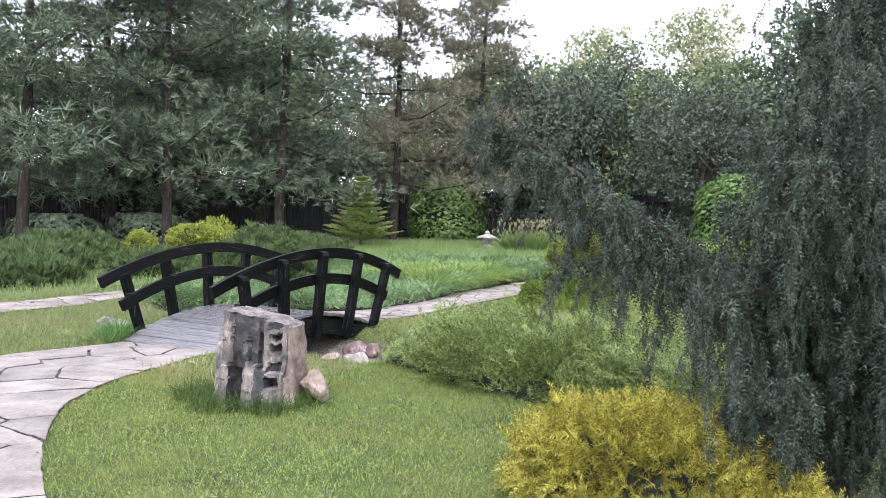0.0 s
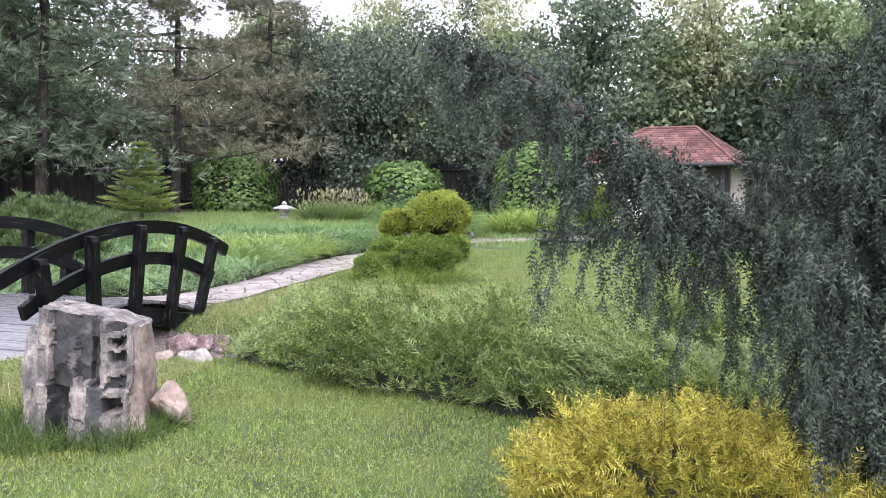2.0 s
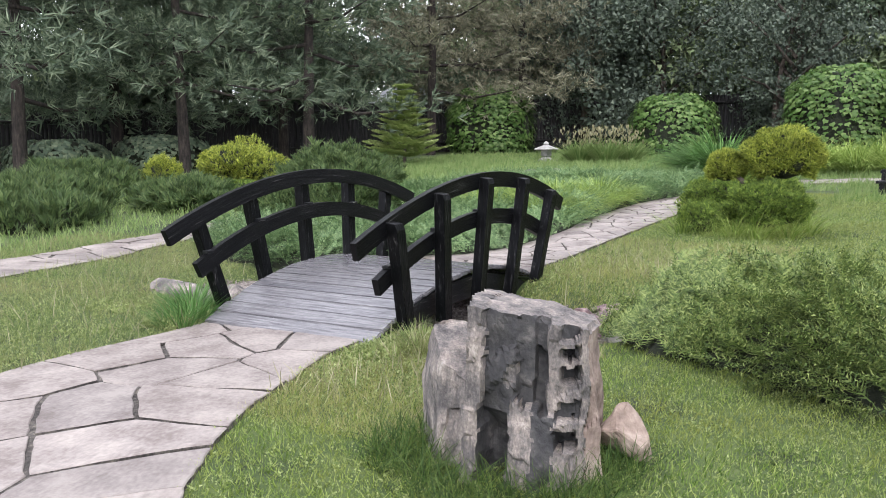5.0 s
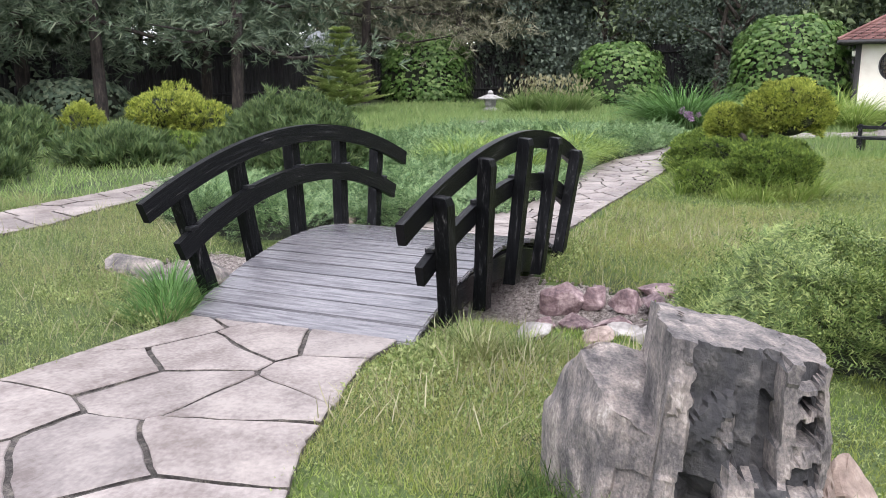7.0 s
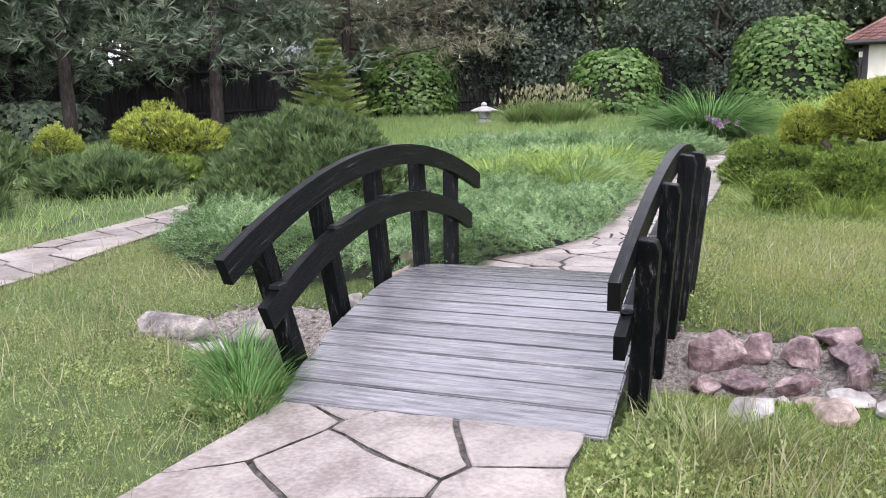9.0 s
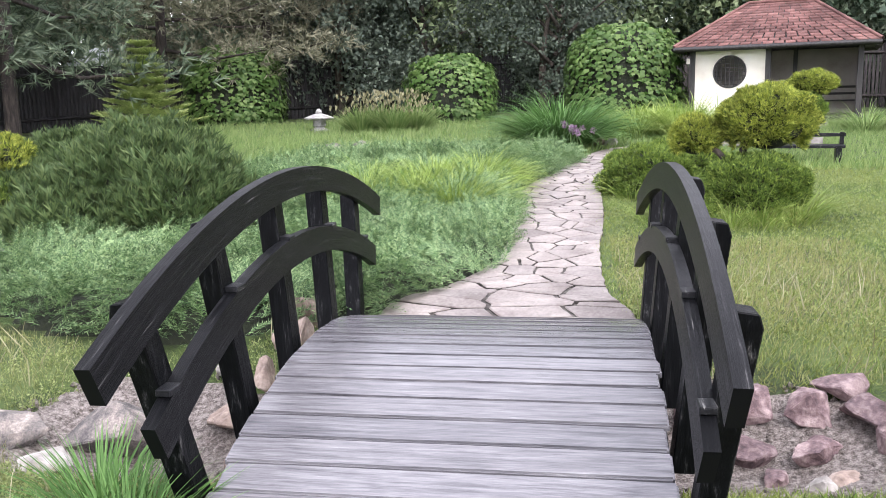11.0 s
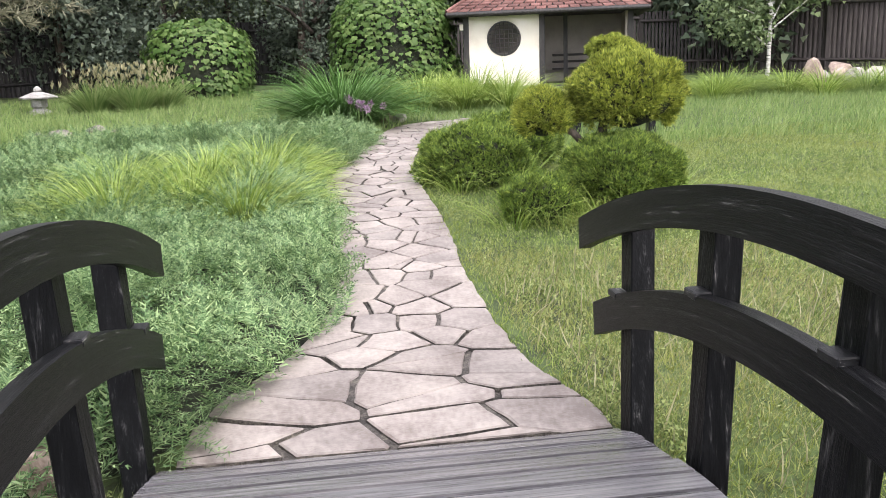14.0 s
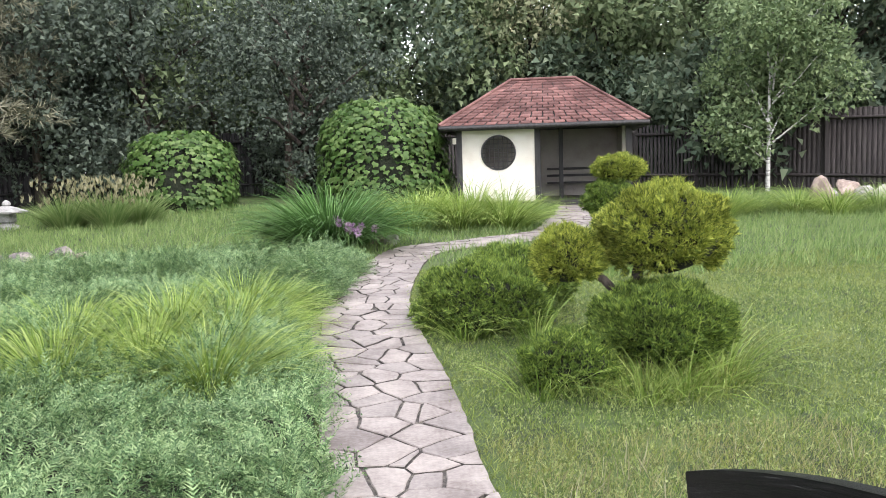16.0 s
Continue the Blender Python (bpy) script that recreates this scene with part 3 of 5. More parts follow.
NPL = 19
for i in range(NPL):
    y0, y1 = BY - BHALF + 2 * BHALF * i / NPL + 0.006, BY - BHALF + 2 * BHALF * (i + 1) / NPL - 0.006
    r = random.Random(i)
    half = 0.89 + 0.04 * i / (NPL - 1)
    x0, x1 = -half + r.uniform(-0.012, 0.012), half + r.uniform(-0.012, 0.012)
    bm = box_bm(-1, 1, -1, 1, -1, 1)
    bmesh.ops.subdivide_edges(bm, edges=[e for e in bm.edges if abs(e.verts[0].co.x - e.verts[1].co.x) > 1], cuts=5)
    dz = r.uniform(-0.003, 0.003)
    for v in bm.verts:
        y = y0 if v.co.y < 0 else y1
        x = x0 + (v.co.x + 1) / 2 * (x1 - x0)
        v.co = Vector((x, y + 0.003 * hsh(x * 3, i), deck_z(y) + (0.0 if v.co.z > 0 else -0.04) + dz + 0.003 * hsh(x * 2, i * 3.1)))
    bmesh.ops.bevel(bm, geom=[e for e in bm.edges if e.calc_face_angle(0) > 0.9], offset=0.009, segments=2, affect="EDGES")
    part("plank", bm, M["deck_wood"], bridge)


# ---- stones ----
def boulder(bm, radii, seed, facets=9, rough=0.18, sub=3):
    """An angular stone: a lumpy body cut by flat planes."""
    r = random.Random(seed)
    b = blob((1, 1, 1), (0, 0, 0), seed * 3.3, rough, 1.4, sub=sub)
    planes = []
    for _ in range(facets):
        n = Vector((r.gauss(0, 1), r.gauss(0, 1), r.gauss(0, 0.8))).normalized()
        planes.append((n, r.uniform(0.55, 0.82)))
    for v in b.verts:
        for n, d in planes:
            k = v.co.dot(n) - d
            if k > 0:
                v.co -= n * k
        v.co += 0.012 * Vector((hsh(v.co.x * 5 + seed, v.co.y * 5), hsh(v.co.y * 5, v.co.z * 5 + seed), hsh(v.co.z * 5, v.co.x * 5)))
        v.co = Vector((v.co.x * radii[0], v.co.y * radii[1], v.co.z * radii[2]))
    return b


def shard(radii, seed):
    """A broken angular stone: the hull of a few points, its edges slightly worn."""
    r = random.Random(seed)
    bm = bmesh.new()
    for _ in range(15):
        n = Vector((r.gauss(0, 1), r.gauss(0, 1), r.gauss(0, 0.9))).normalized() * r.uniform(0.75, 1.05)
        bm.verts.new((n.x * radii[0], n.y * radii[1], n.z * radii[2]))
    res = bmesh.ops.convex_hull(bm, input=bm.verts)
    bmesh.ops.delete(bm, geom=[g for g in res["geom_interior"] if isinstance(g, bmesh.types.BMVert)], context="VERTS")
    bmesh.ops.bevel(bm, geom=list(bm.edges), offset=0.008, segments=1, affect="EDGES")
    bmesh.ops.triangulate(bm, faces=bm.faces)
    bmesh.ops.subdivide_edges(bm, edges=[e for e in bm.edges if e.calc_length() > 0.05], cuts=2, use_grid_fill=True)
    for v in bm.verts:
        v.co += 0.012 * Vector((noise.fractal(v.co * 9 + Vector((seed, 0, 0)), 0.7, 2.0, 3), noise.fractal(v.co * 9 + Vector((0, seed, 5)), 0.7, 2.0, 3), noise.fractal(v.co * 9 + Vector((3, 0, seed)), 0.7, 2.0, 3)))
    return bm


def stone(name, label, at, radii, seed, mat, turn=0, group="", facets=9, sub=3, sink=0.25):
    e = part(name, shard(radii, seed) if facets > 12 else boulder(None, radii, seed, facets, sub=sub), M[mat])
    z = ground_z(at[0], at[1]) + radii[2] * (0.72 - sink)
    e.matrix_world = pose(at[0], at[1], z, random.Random(seed).uniform(-12, 12), random.Random(seed + 1).uniform(-12, 12), turn)
    return tagged(e, label, "stone", group)


ROCK_COLUMNS = [(-0.27, 0.16, -0.42, 0), (-0.185, 0.0, 0.0, 0), (-0.03, 0.045, -0.01, 3), (0.05, 0.1, 0.0, 1), (0.11, 0.13, 0.005, 1), (0.165, 0.02, 0.0, 0), (0.245, 0.03, -0.004, 0), (0.3, 0.02, -0.01, 0), (9.0, 0.045, -0.04, 2)]
ROCK_POCKETS = [(0.74, 0.045), (0.63, 0.03), (0.53, 0.035), (0.36, 0.045), (0.23, 0.04)]


def big_rock():
    """The standing rock: upright broken strata, a dark recess, a column with square pockets, a low block in front.
    Shade is painted into the hollow and pockets.
    """
    bm = bmesh.new()
    bmesh.ops.create_cube(bm, size=1.0)
    bmesh.ops.subdivide_edges(bm, edges=bm.edges, cuts=52, use_grid_fill=True)
    bm.verts.index_update()
    shade = {}
    for v in bm.verts:
        u, w, t = v.co.x + 0.5, v.co.y + 0.5, v.co.z + 0.5
        x = (-0.42 + 0.79 * u) * (1.05 - 0.12 * t) - 0.15 * w * (1 - u)
        y = -0.2 + 0.6 * w
        # corners chipped off
        chip = max(0.0, abs(u - 0.5) * 2 + abs(w - 0.5) * 2 - 1.6)
        x -= math.copysign(chip * 0.16, u - 0.5)
        y -= math.copysign(chip * 0.14, w - 0.5)
        warp = 0.03 * noise.noise(Vector((t * 3.5, 1.7, w * 3))) + 0.016 * noise.noise(Vector((t * 12, 4.1, 0))) + 0.05 * (0.5 - t)
        bx_ = x + warp
        k = sum(bx_ > c[0] for c in ROCK_COLUMNS[:-1])
        _, front, crest, kind = ROCK_COLUMNS[k]
        top = 0.87 - 0.2 * (x + 0.3) + crest * (1 - 0.5 * w) - 0.1 * max(0.0, w - 0.7) + 0.004 * noise.cell(Vector((x * 9, y * 9, 3)))
        z = -0.12 + t * (top + 0.12)
        # blocky breaks in each stratum
        brk = noise.cell(Vector((k * 3.1 + bx_ * 5, z * 6.5 + 0.8 * noise.noise(Vector((x * 8, k, z * 2))), 2.0)))
        mottle = noise.noise(Vector((x * 9, 2.0, z * 4.5)))
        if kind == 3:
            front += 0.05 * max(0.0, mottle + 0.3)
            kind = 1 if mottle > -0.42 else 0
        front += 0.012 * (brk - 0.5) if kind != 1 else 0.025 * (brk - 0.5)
        # hollow at the foot, its shade given by the dark colour
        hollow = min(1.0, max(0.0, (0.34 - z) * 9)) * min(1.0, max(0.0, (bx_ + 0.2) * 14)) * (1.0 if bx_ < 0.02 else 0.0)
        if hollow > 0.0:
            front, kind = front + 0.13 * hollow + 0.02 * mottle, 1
        # square pockets, with the shade inside put into their colour
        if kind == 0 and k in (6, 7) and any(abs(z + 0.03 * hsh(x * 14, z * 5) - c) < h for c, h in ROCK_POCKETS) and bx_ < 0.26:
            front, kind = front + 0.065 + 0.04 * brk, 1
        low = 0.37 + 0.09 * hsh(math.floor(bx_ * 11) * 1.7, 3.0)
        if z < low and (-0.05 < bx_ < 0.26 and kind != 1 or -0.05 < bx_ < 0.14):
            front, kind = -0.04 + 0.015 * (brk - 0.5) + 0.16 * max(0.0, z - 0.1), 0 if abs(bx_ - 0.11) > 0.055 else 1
        y += front * (1 - w) ** 1.5
        if w > 0.45:
            y += 0.07 * noise.noise(Vector((x * 6, z * 4, 5))) * (w - 0.45) * 2
        side = 0.05 * noise.noise(Vector((y * 5 + z, z * 4, 8)))
        x += side * (2 * abs(u - 0.5)) ** 4 * (1 if u > 0.5 else -1)
        # a low shoulder at the back corner
        q = w * w * (1 - u) * min(max((0.66 - z) / 0.35, 0), 1)
        x, y = x - 0.13 * q, y + 0.3 * q
        p = Vector((x * 15, y * 15, z * 10))
        n = Vector((noise.fractal(p, 0.6, 2.2, 4), noise.fractal(p + Vector((7, 0, 0)), 0.6, 2.2, 4), noise.fractal(p + Vector((0, 9, 0)), 0.6, 2.2, 4)))
        v.co = Vector((x, y, z)) + n * 0.005
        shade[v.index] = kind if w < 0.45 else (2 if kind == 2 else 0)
    # recessed front faces take the dark colour, upward faces stay light
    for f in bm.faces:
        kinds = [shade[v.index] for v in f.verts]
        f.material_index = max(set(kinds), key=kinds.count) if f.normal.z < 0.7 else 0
    return bm


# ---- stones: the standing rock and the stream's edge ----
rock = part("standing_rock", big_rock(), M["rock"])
rock.data.materials.append(M["dark_shaded_rock"])
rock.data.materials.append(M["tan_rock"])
rock.matrix_world = pose(2.95, -1.56, 0, 0, 0, 18)
tagged(rock, "tall grey-brown banded rock standing in the lawn", "rock")
stone("boulder", "small tan stone leaning at the foot of the rock", (3.34, -1.24), (0.17, 0.15, 0.22), 5, "tan_rock", 20, facets=14)

for i, (x, y, a, b, c) in enumerate([(1.22, 2.05, 0.27, 0.24, 0.22), (1.52, 2.1, 0.24, 0.2, 0.18), (1.78, 2.0, 0.22, 0.18, 0.2), (2.05, 1.85, 0.22, 0.16, 0.2), (1.42, 1.78, 0.17, 0.14, 0.18), (1.74, 1.68, 0.2, 0.14, 0.16), (2.12, 1.6, 0.18, 0.14, 0.15), (1.18, 1.7, 0.15, 0.14, 0.14), (1.95, 2.15, 0.22, 0.16, 0.17), (1.5, 1.55, 0.12, 0.1, 0.1)]):
    stone("stream_stone", "angular purple-pink stone piled beside the bridge", (x + 0.03, y + 0.27), (a * 0.95, b * 0.9, c * 0.72), 20 + i, "pink_rock", i * 47, "stones by the stream", 22)
for i, (x, y, a, b, c, m) in enumerate([(1.93, 1.08, 0.18, 0.12, 0.11, "pale_rock"), (1.6, 1.3, 0.09, 0.08, 0.08, "pale_rock"), (1.45, 0.55, 0.2, 0.13, 0.1, "pale_rock"), (1.85, 0.72, 0.2, 0.13, 0.07, "tan_rock"), (2.2, 0.82, 0.2, 0.18, 0.12, "pale_rock"), (2.35, 1.3, 0.16, 0.12, 0.08, "pale_rock"), (2.45, 1.75, 0.2, 0.13, 0.12, "pale_rock"), (1.75, 1.5, 0.16, 0.09, 0.05, "tan_rock")]):
    stone("stream_stone", "pale rounded stone on the gravel", (x + 0.06, y + 0.14), (a * 0.8, b * 0.8, c * 0.75), 40 + i, m, i * 31, "stones by the stream", 4)
for i, (x, y, a, b, c, m) in enumerate([(-2.0, 1.4, 0.36, 0.26, 0.2, "rock"), (-2.45, 1.05, 0.32, 0.24, 0.13, "rock"), (-1.4, 1.75, 0.2, 0.16, 0.14, "tan_rock"), (-1.25, 2.1, 0.18, 0.14, 0.14, "tan_rock"), (-1.25, 2.55, 0.24, 0.18, 0.15, "tan_rock"), (-1.15, 1.3, 0.16, 0.14, 0.12, "tan_rock"), (-1.55, 2.2, 0.14, 0.12, 0.1, "pale_rock"), (-1.1, 1.7, 0.13, 0.1, 0.09, "pale_rock"), (-2.0, 0.85, 0.2, 0.15, 0.1, "pale_rock"), (-1.3, 2.9, 0.22, 0.16, 0.16, "tan_rock")]):
    stone("stream_stone", "tan and grey stone lining the dry stream", (x - 0.08, y + 0.27), (a, b, c), 60 + i, m, i * 31, "stones by the stream", 15, 4)
for i, (x, y, a, b, c, m) in enumerate([(-4.9, 16.2, 0.26, 0.2, 0.16, "rock"), (-4.4, 16.7, 0.22, 0.18, 0.14, "rock"), (-3.9, 15.9, 0.3, 0.2, 0.12, "tan_rock"), (-5.4, 16.6, 0.2, 0.16, 0.1, "rock"), (0.95, 16.9, 0.26, 0.2, 0.2, "tan_rock"), (1.25, 16.6, 0.16, 0.14, 0.12, "pale_rock")]):
    stone("garden_stone", "pale stone half sunk among the plants", (x, y), (a, b, c), 80 + i, m, i * 31, "stones in the garden", 7)
for i in range(16):
    r = random.Random(300 + i)
    stone("garden_stone", "pale stone of a low rockery", (11.6 + i * 0.42 + r.uniform(-0.3, 0.3), 19.9 - i * 0.1 + r.uniform(-0.5, 0.5)), (r.uniform(0.3, 0.55), r.uniform(0.25, 0.4), r.uniform(0.3, 0.6)), 100 + i, r.choice(["pale_rock", "tan_rock", "pale_rock"]), i * 51, "stones of the rockery", 6, 2)

# gravel in the stream bed
r_ = np.random.default_rng(3)
GP = []
while len(GP) < 2600:
    x, y = r_.uniform(-2.9, 3.0), r_.uniform(0.7, 3.0)
    if stream(x, y) > 0.07:
        s = r_.uniform(0.008, 0.03)
        GP.append((x, y, ground_z(x, y) + s * 0.3, s))
GP = np.array(GP)
octa = (np.array([(1, 0, 0), (-1, 0, 0), (0, 1, 0), (0, -1, 0), (0, 0, 0.7), (0, 0, -0.7)], float), np.array([(0, 2, 4), (2, 1, 4), (1, 3, 4), (3, 0, 4), (2, 0, 5), (1, 2, 5), (3, 1, 5), (0, 3, 5)]))
gv = scattered(octa, GP[:, :3], frames(r_.normal(0, 1, (len(GP), 3))), np.stack([GP[:, 3] * r_.uniform(0.7, 1.4, len(GP)) for _ in range(3)], 1))
tagged(part_of("gravel", mesh_of("gravel", *gv, M["gravel"])), "loose grey-brown gravel of the dry stream bed", "gravel", kind="stuff")
bx = np.linspace(-3.2, 3.2, 60)
by = np.linspace(0.7, 3.1, 24)
BV = [(x, y, ground_z(x, y) + (0.012 if stream(x, y) > 0.08 else -0.05)) for y in by for x in bx]
BF = [(j * 60 + i, j * 60 + i + 1, (j + 1) * 60 + i + 1, (j + 1) * 60 + i) for j in range(23) for i in range(59)]
tagged(part_of("stream_bed", mesh_of("stream_bed", BV, BF, M["gravel"], True)), "dry stream bed of gravelly soil under the bridge", "stream bed", kind="structure")


# ---- low plants ----
def zs(P):
    return np.array([ground_z(x, y) for x, y in P[:, :2]])


def inside(P, poly):
    x, y = P[:, 0], P[:, 1]
    ok = np.zeros(len(P), bool)
    for i in range(len(poly)):
        (x0, y0), (x1, y1) = poly[i], poly[i - 1]
        c = (y0 > y) != (y1 > y)
        ok ^= c & (x < (x1 - x0) * (y - y0) / ((y1 - y0) + 1e-12) + x0)
    return ok


def edge_dist(P, poly):
    best = np.full(len(P), 1e9)
    for i in range(len(poly)):
        a, b = np.array(poly[i - 1], float), np.array(poly[i], float)
        d = b - a
        t = np.clip(((P[:, :2] - a) @ d) / (d @ d), 0, 1)
        best = np.minimum(best, np.linalg.norm(P[:, :2] - a - t[:, None] * d, axis=1))
    return best


def in_poly(poly, n):
    a = np.array(poly)
    P = rng.uniform(a.min(0), a.max(0), (n, 2))
    return P[inside(P, poly)]


def lumps(P, f, seed=0.0):
    return np.array([hsh(x * f + seed, y * f, seed) for x, y in P[:, :2]])


def spreading(name, label, poly, n, height, size, mat, wind=(0.5, -0.6), template=None, flat=0.45, core=True, taper=0.55):
    """A spreading conifer that covers a bed: overlapping feathery shoots over a solid core coloured as shade."""
    e = thing(name, label, "shrub")
    P = in_poly(poly, n)
    d = edge_dist(P, poly)
    h = height * np.clip(d / taper, 0, 1) ** 0.55 * (0.72 + 0.55 * lumps(P, 1.6, 3.0))
    lay = rng.uniform(0.45, 1.0, len(P))
    pos = np.column_stack([P, zs(P) + h * lay + 0.03])
    clump = np.column_stack([lumps(P, 0.9, 1.0), lumps(P, 0.9, 7.0)]) * 2.6
    D = np.column_stack([clump + rng.normal(0, 0.55, (len(P), 2)) + np.array(wind), np.full(len(P), flat) + rng.normal(0, 0.22, len(P))])
    S = size * rng.uniform(0.6, 1.25, len(P))
    part_of("foliage", mesh_of(name, *scattered(template or SPRAY, pos, frames(D), S), M[mat]), e)
    # closed dark sheet added under the shoots, coloured as their shade
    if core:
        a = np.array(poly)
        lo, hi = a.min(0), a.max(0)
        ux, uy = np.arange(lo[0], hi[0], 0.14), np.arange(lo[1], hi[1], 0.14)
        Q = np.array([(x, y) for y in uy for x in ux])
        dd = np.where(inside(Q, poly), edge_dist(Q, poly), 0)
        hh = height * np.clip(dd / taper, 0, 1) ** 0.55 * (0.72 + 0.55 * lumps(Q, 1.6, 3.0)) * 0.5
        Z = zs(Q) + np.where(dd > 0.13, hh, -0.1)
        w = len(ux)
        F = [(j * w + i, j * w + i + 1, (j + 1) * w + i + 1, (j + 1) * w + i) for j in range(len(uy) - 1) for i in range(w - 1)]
        part_of("inner_growth", mesh_of(name + "_in", np.column_stack([Q, Z]), F, M["inner"], True), e, "solid dark core, coloured as the shade inside")
    return e


def mound(e, centre, radii, n, size, mat, template, up=0.35, seed=1.0, core=0.86, low=-0.35, jit=0.1, droop=0.0, freq=2.2, lump=0.26):
    """One clipped or natural cushion of foliage on the thing e."""
    D = rng.normal(0, 1, (int(n * 1.6), 3))
    D /= np.linalg.norm(D, axis=1, keepdims=True)
    D = D[D[:, 2] > low][:n]
    k = np.array([1 + lump * hsh(a * freq + seed, b * freq, c * freq) for a, b, c in D]) * rng.uniform(1 - jit, 1.02, len(D))
    pos = D * np.array(radii) * k[:, None] + np.array(centre)
    dirs = D / np.array(radii) * min(radii) + np.array([0, 0, up]) + rng.normal(0, 0.35, D.shape)
    dirs[:, 2] -= droop
    part_of("foliage", mesh_of("foliage", *scattered(template, pos, frames(dirs, rng.uniform(0, 6.28, len(D))), size * rng.uniform(0.6, 1.25, len(D))), M[mat]), e)
    # solid body added inside the cushion, dark as the shade between shoots
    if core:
        part("inner_growth", blob([r * core for r in radii], centre, seed, 0.12, 1.6, sub=3), M["inner"], e, "solid dark core, coloured as the shade inside", True)


def clumped(P, f=3.0, keep=0.55):
    """Thins a scatter into tufts."""
    return P[lumps(P, f, 5.0) + rng.uniform(-0.5, 0.5, len(P)) > keep - 0.75]


def grass_patch(name, label, P, height, mat, template=BLADE, lean=0.5, width=1.0, kind="stuff", wind=(0.1, -0.1), category="grass", parent=None, z=None):
    n = len(P)
    pos = np.column_stack([P[:, :2], (zs(P) if z is None else z) - 0.01])
    D = np.column_stack([rng.normal(0, lean, (n, 2)) + np.array(wind), np.ones(n)])
    S = height * rng.uniform(0.55, 1.25, n)
    R = frames(D, rng.uniform(0, 6.28, n), up=(0.3, 0.9, 0.1))
    me = mesh_of(name, *scattered(template, pos, R, np.column_stack([S * width, S, S])), M[mat])
    ob = part_of(name, me, parent)
    return tagged(ob, label, category, kind=kind) if parent is None else ob


def tussock(name, label, at, radius, height, n, mat, template=BLADE_ARCH, width=1.0, group=""):
    """A tuft of arching blades from one crown."""
    e = thing(name, label, "grass", (0, 0, 0), 0, group)
    a, q = rng.uniform(0, 6.28, n), np.sqrt(rng.uniform(0, 1, n))
    base = np.column_stack([at[0] + np.cos(a) * q * radius * 0.45, at[1] + np.sin(a) * q * radius * 0.45])
    D = np.column_stack([np.cos(a) * q * 0.75 + rng.normal(0, 0.18, n), np.sin(a) * q * 0.75 + rng.normal(0, 0.18, n), np.ones(n)])
    S = height * rng.uniform(0.65, 1.2, n)
    out = np.column_stack([np.cos(a), np.sin(a), np.full(n, 0.15)])
    Y = D / np.linalg.norm(D, axis=1, keepdims=True)
    X = np.cross(Y, out)
    X /= np.linalg.norm(X, axis=1, keepdims=True) + 1e-9
    R = np.stack([X, Y, np.cross(X, Y)], 2)
    part_of("tuft", mesh_of(name, *scattered(template, np.column_stack([base, zs(base)]), R, np.column_stack([S * width, S, S])), M[mat]), e)
    return e


JUN_R = [(2.2, 1.55), (2.7, 0.8), (3.4, 0.6), (3.95, 0.25), (4.65, -0.05), (5.55, -0.45), (6.4, -0.5), (7.5, -0.2), (8.1, 0.8), (7.7, 2.6), (5.9, 3.9), (4.0, 3.4), (2.85, 2.7)]
spreading("spreading_juniper", "wide feathery green spreading juniper beside the lawn", JUN_R, 15000, 0.6, 0.35, "juniper", (-0.75, 0.05), PLUME, 0.62)
JUN_L = [(-0.8, 3.32), (-0.42, 4.2), (-0.13, 5.2), (-0.12, 7.0), (-0.26, 8.5), (-0.27, 9.8), (0.0, 11.0), (0.36, 12.6), (0.65, 14.2), (-0.4, 15.0), (-2.6, 14.8), (-4.6, 14.2), (-5.4, 11.5), (-5.6, 8.5), (-5.25, 6.0), (-4.8, 4.0), (-3.6, 3.0), (-2.3, 2.6), (-1.4, 2.95)]
spreading("creeping_juniper", "low creeping grey-green juniper carpet beside the path", JUN_L, 42000, 0.35, 0.26, "low_juniper", (0.25, -0.35), SPRAY_LOW, 0.55, taper=0.22)

yb = thing("golden_bush", "low golden-yellow thread-leaf cypress bush on the lawn", "shrub")
mound(yb, (6.72, -2.35, 0.16), (0.74, 0.6, 0.44), 3600, 0.165, "gold", SPRAY_FINE, 0.2, 4.0, 0.74, -0.2, 0.3, 0.25, 3.4)
mound(yb, (7.45, -2.45, 0.08), (0.44, 0.4, 0.24), 1100, 0.15, "gold", SPRAY_FINE, 0.2, 5.0, 0.74, -0.2, 0.3, 0.25, 3.4)


def stems(e, lines, mat="bark"):
    part_of("trunk", mesh_of("trunk", *joined([tube(p, r) for p, r in lines]), M[mat], True), e)


# clipped yew beside the path
ty = thing("topiary_yew", "yew clipped into stacked cushions, golden on top", "shrub")
g0 = ground_z(2.6, 7.6)
stems(ty, [([(2.4, 7.85, g0 - 0.05), (2.35, 7.85, g0 + 0.5), (2.45, 7.95, g0 + 0.85), (2.65, 8.05, g0 + 1.15)], [0.06, 0.05, 0.045, 0.035]), ([(2.36, 7.85, g0 + 0.5), (2.15, 7.95, g0 + 0.75), (1.92, 8.1, g0 + 0.9)], [0.04, 0.035, 0.03])])
mound(ty, (2.71, 8.05, 1.28), (0.52, 0.46, 0.38), 7140, 0.068, "yew_gold", SPRIG, 0.85, 1.0, 0.86, -0.75, 0.12)
mound(ty, (1.9, 8.1, 1.1), (0.27, 0.27, 0.23), 2550, 0.068, "yew_gold", SPRIG, 0.85, 2.0, 0.86, -0.75, 0.12)
mound(ty, (2.54, 7.73, 0.55), (0.57, 0.48, 0.34), 6800, 0.068, "yew", SPRIG, 0.85, 3.0, 0.86, -0.6, 0.12)
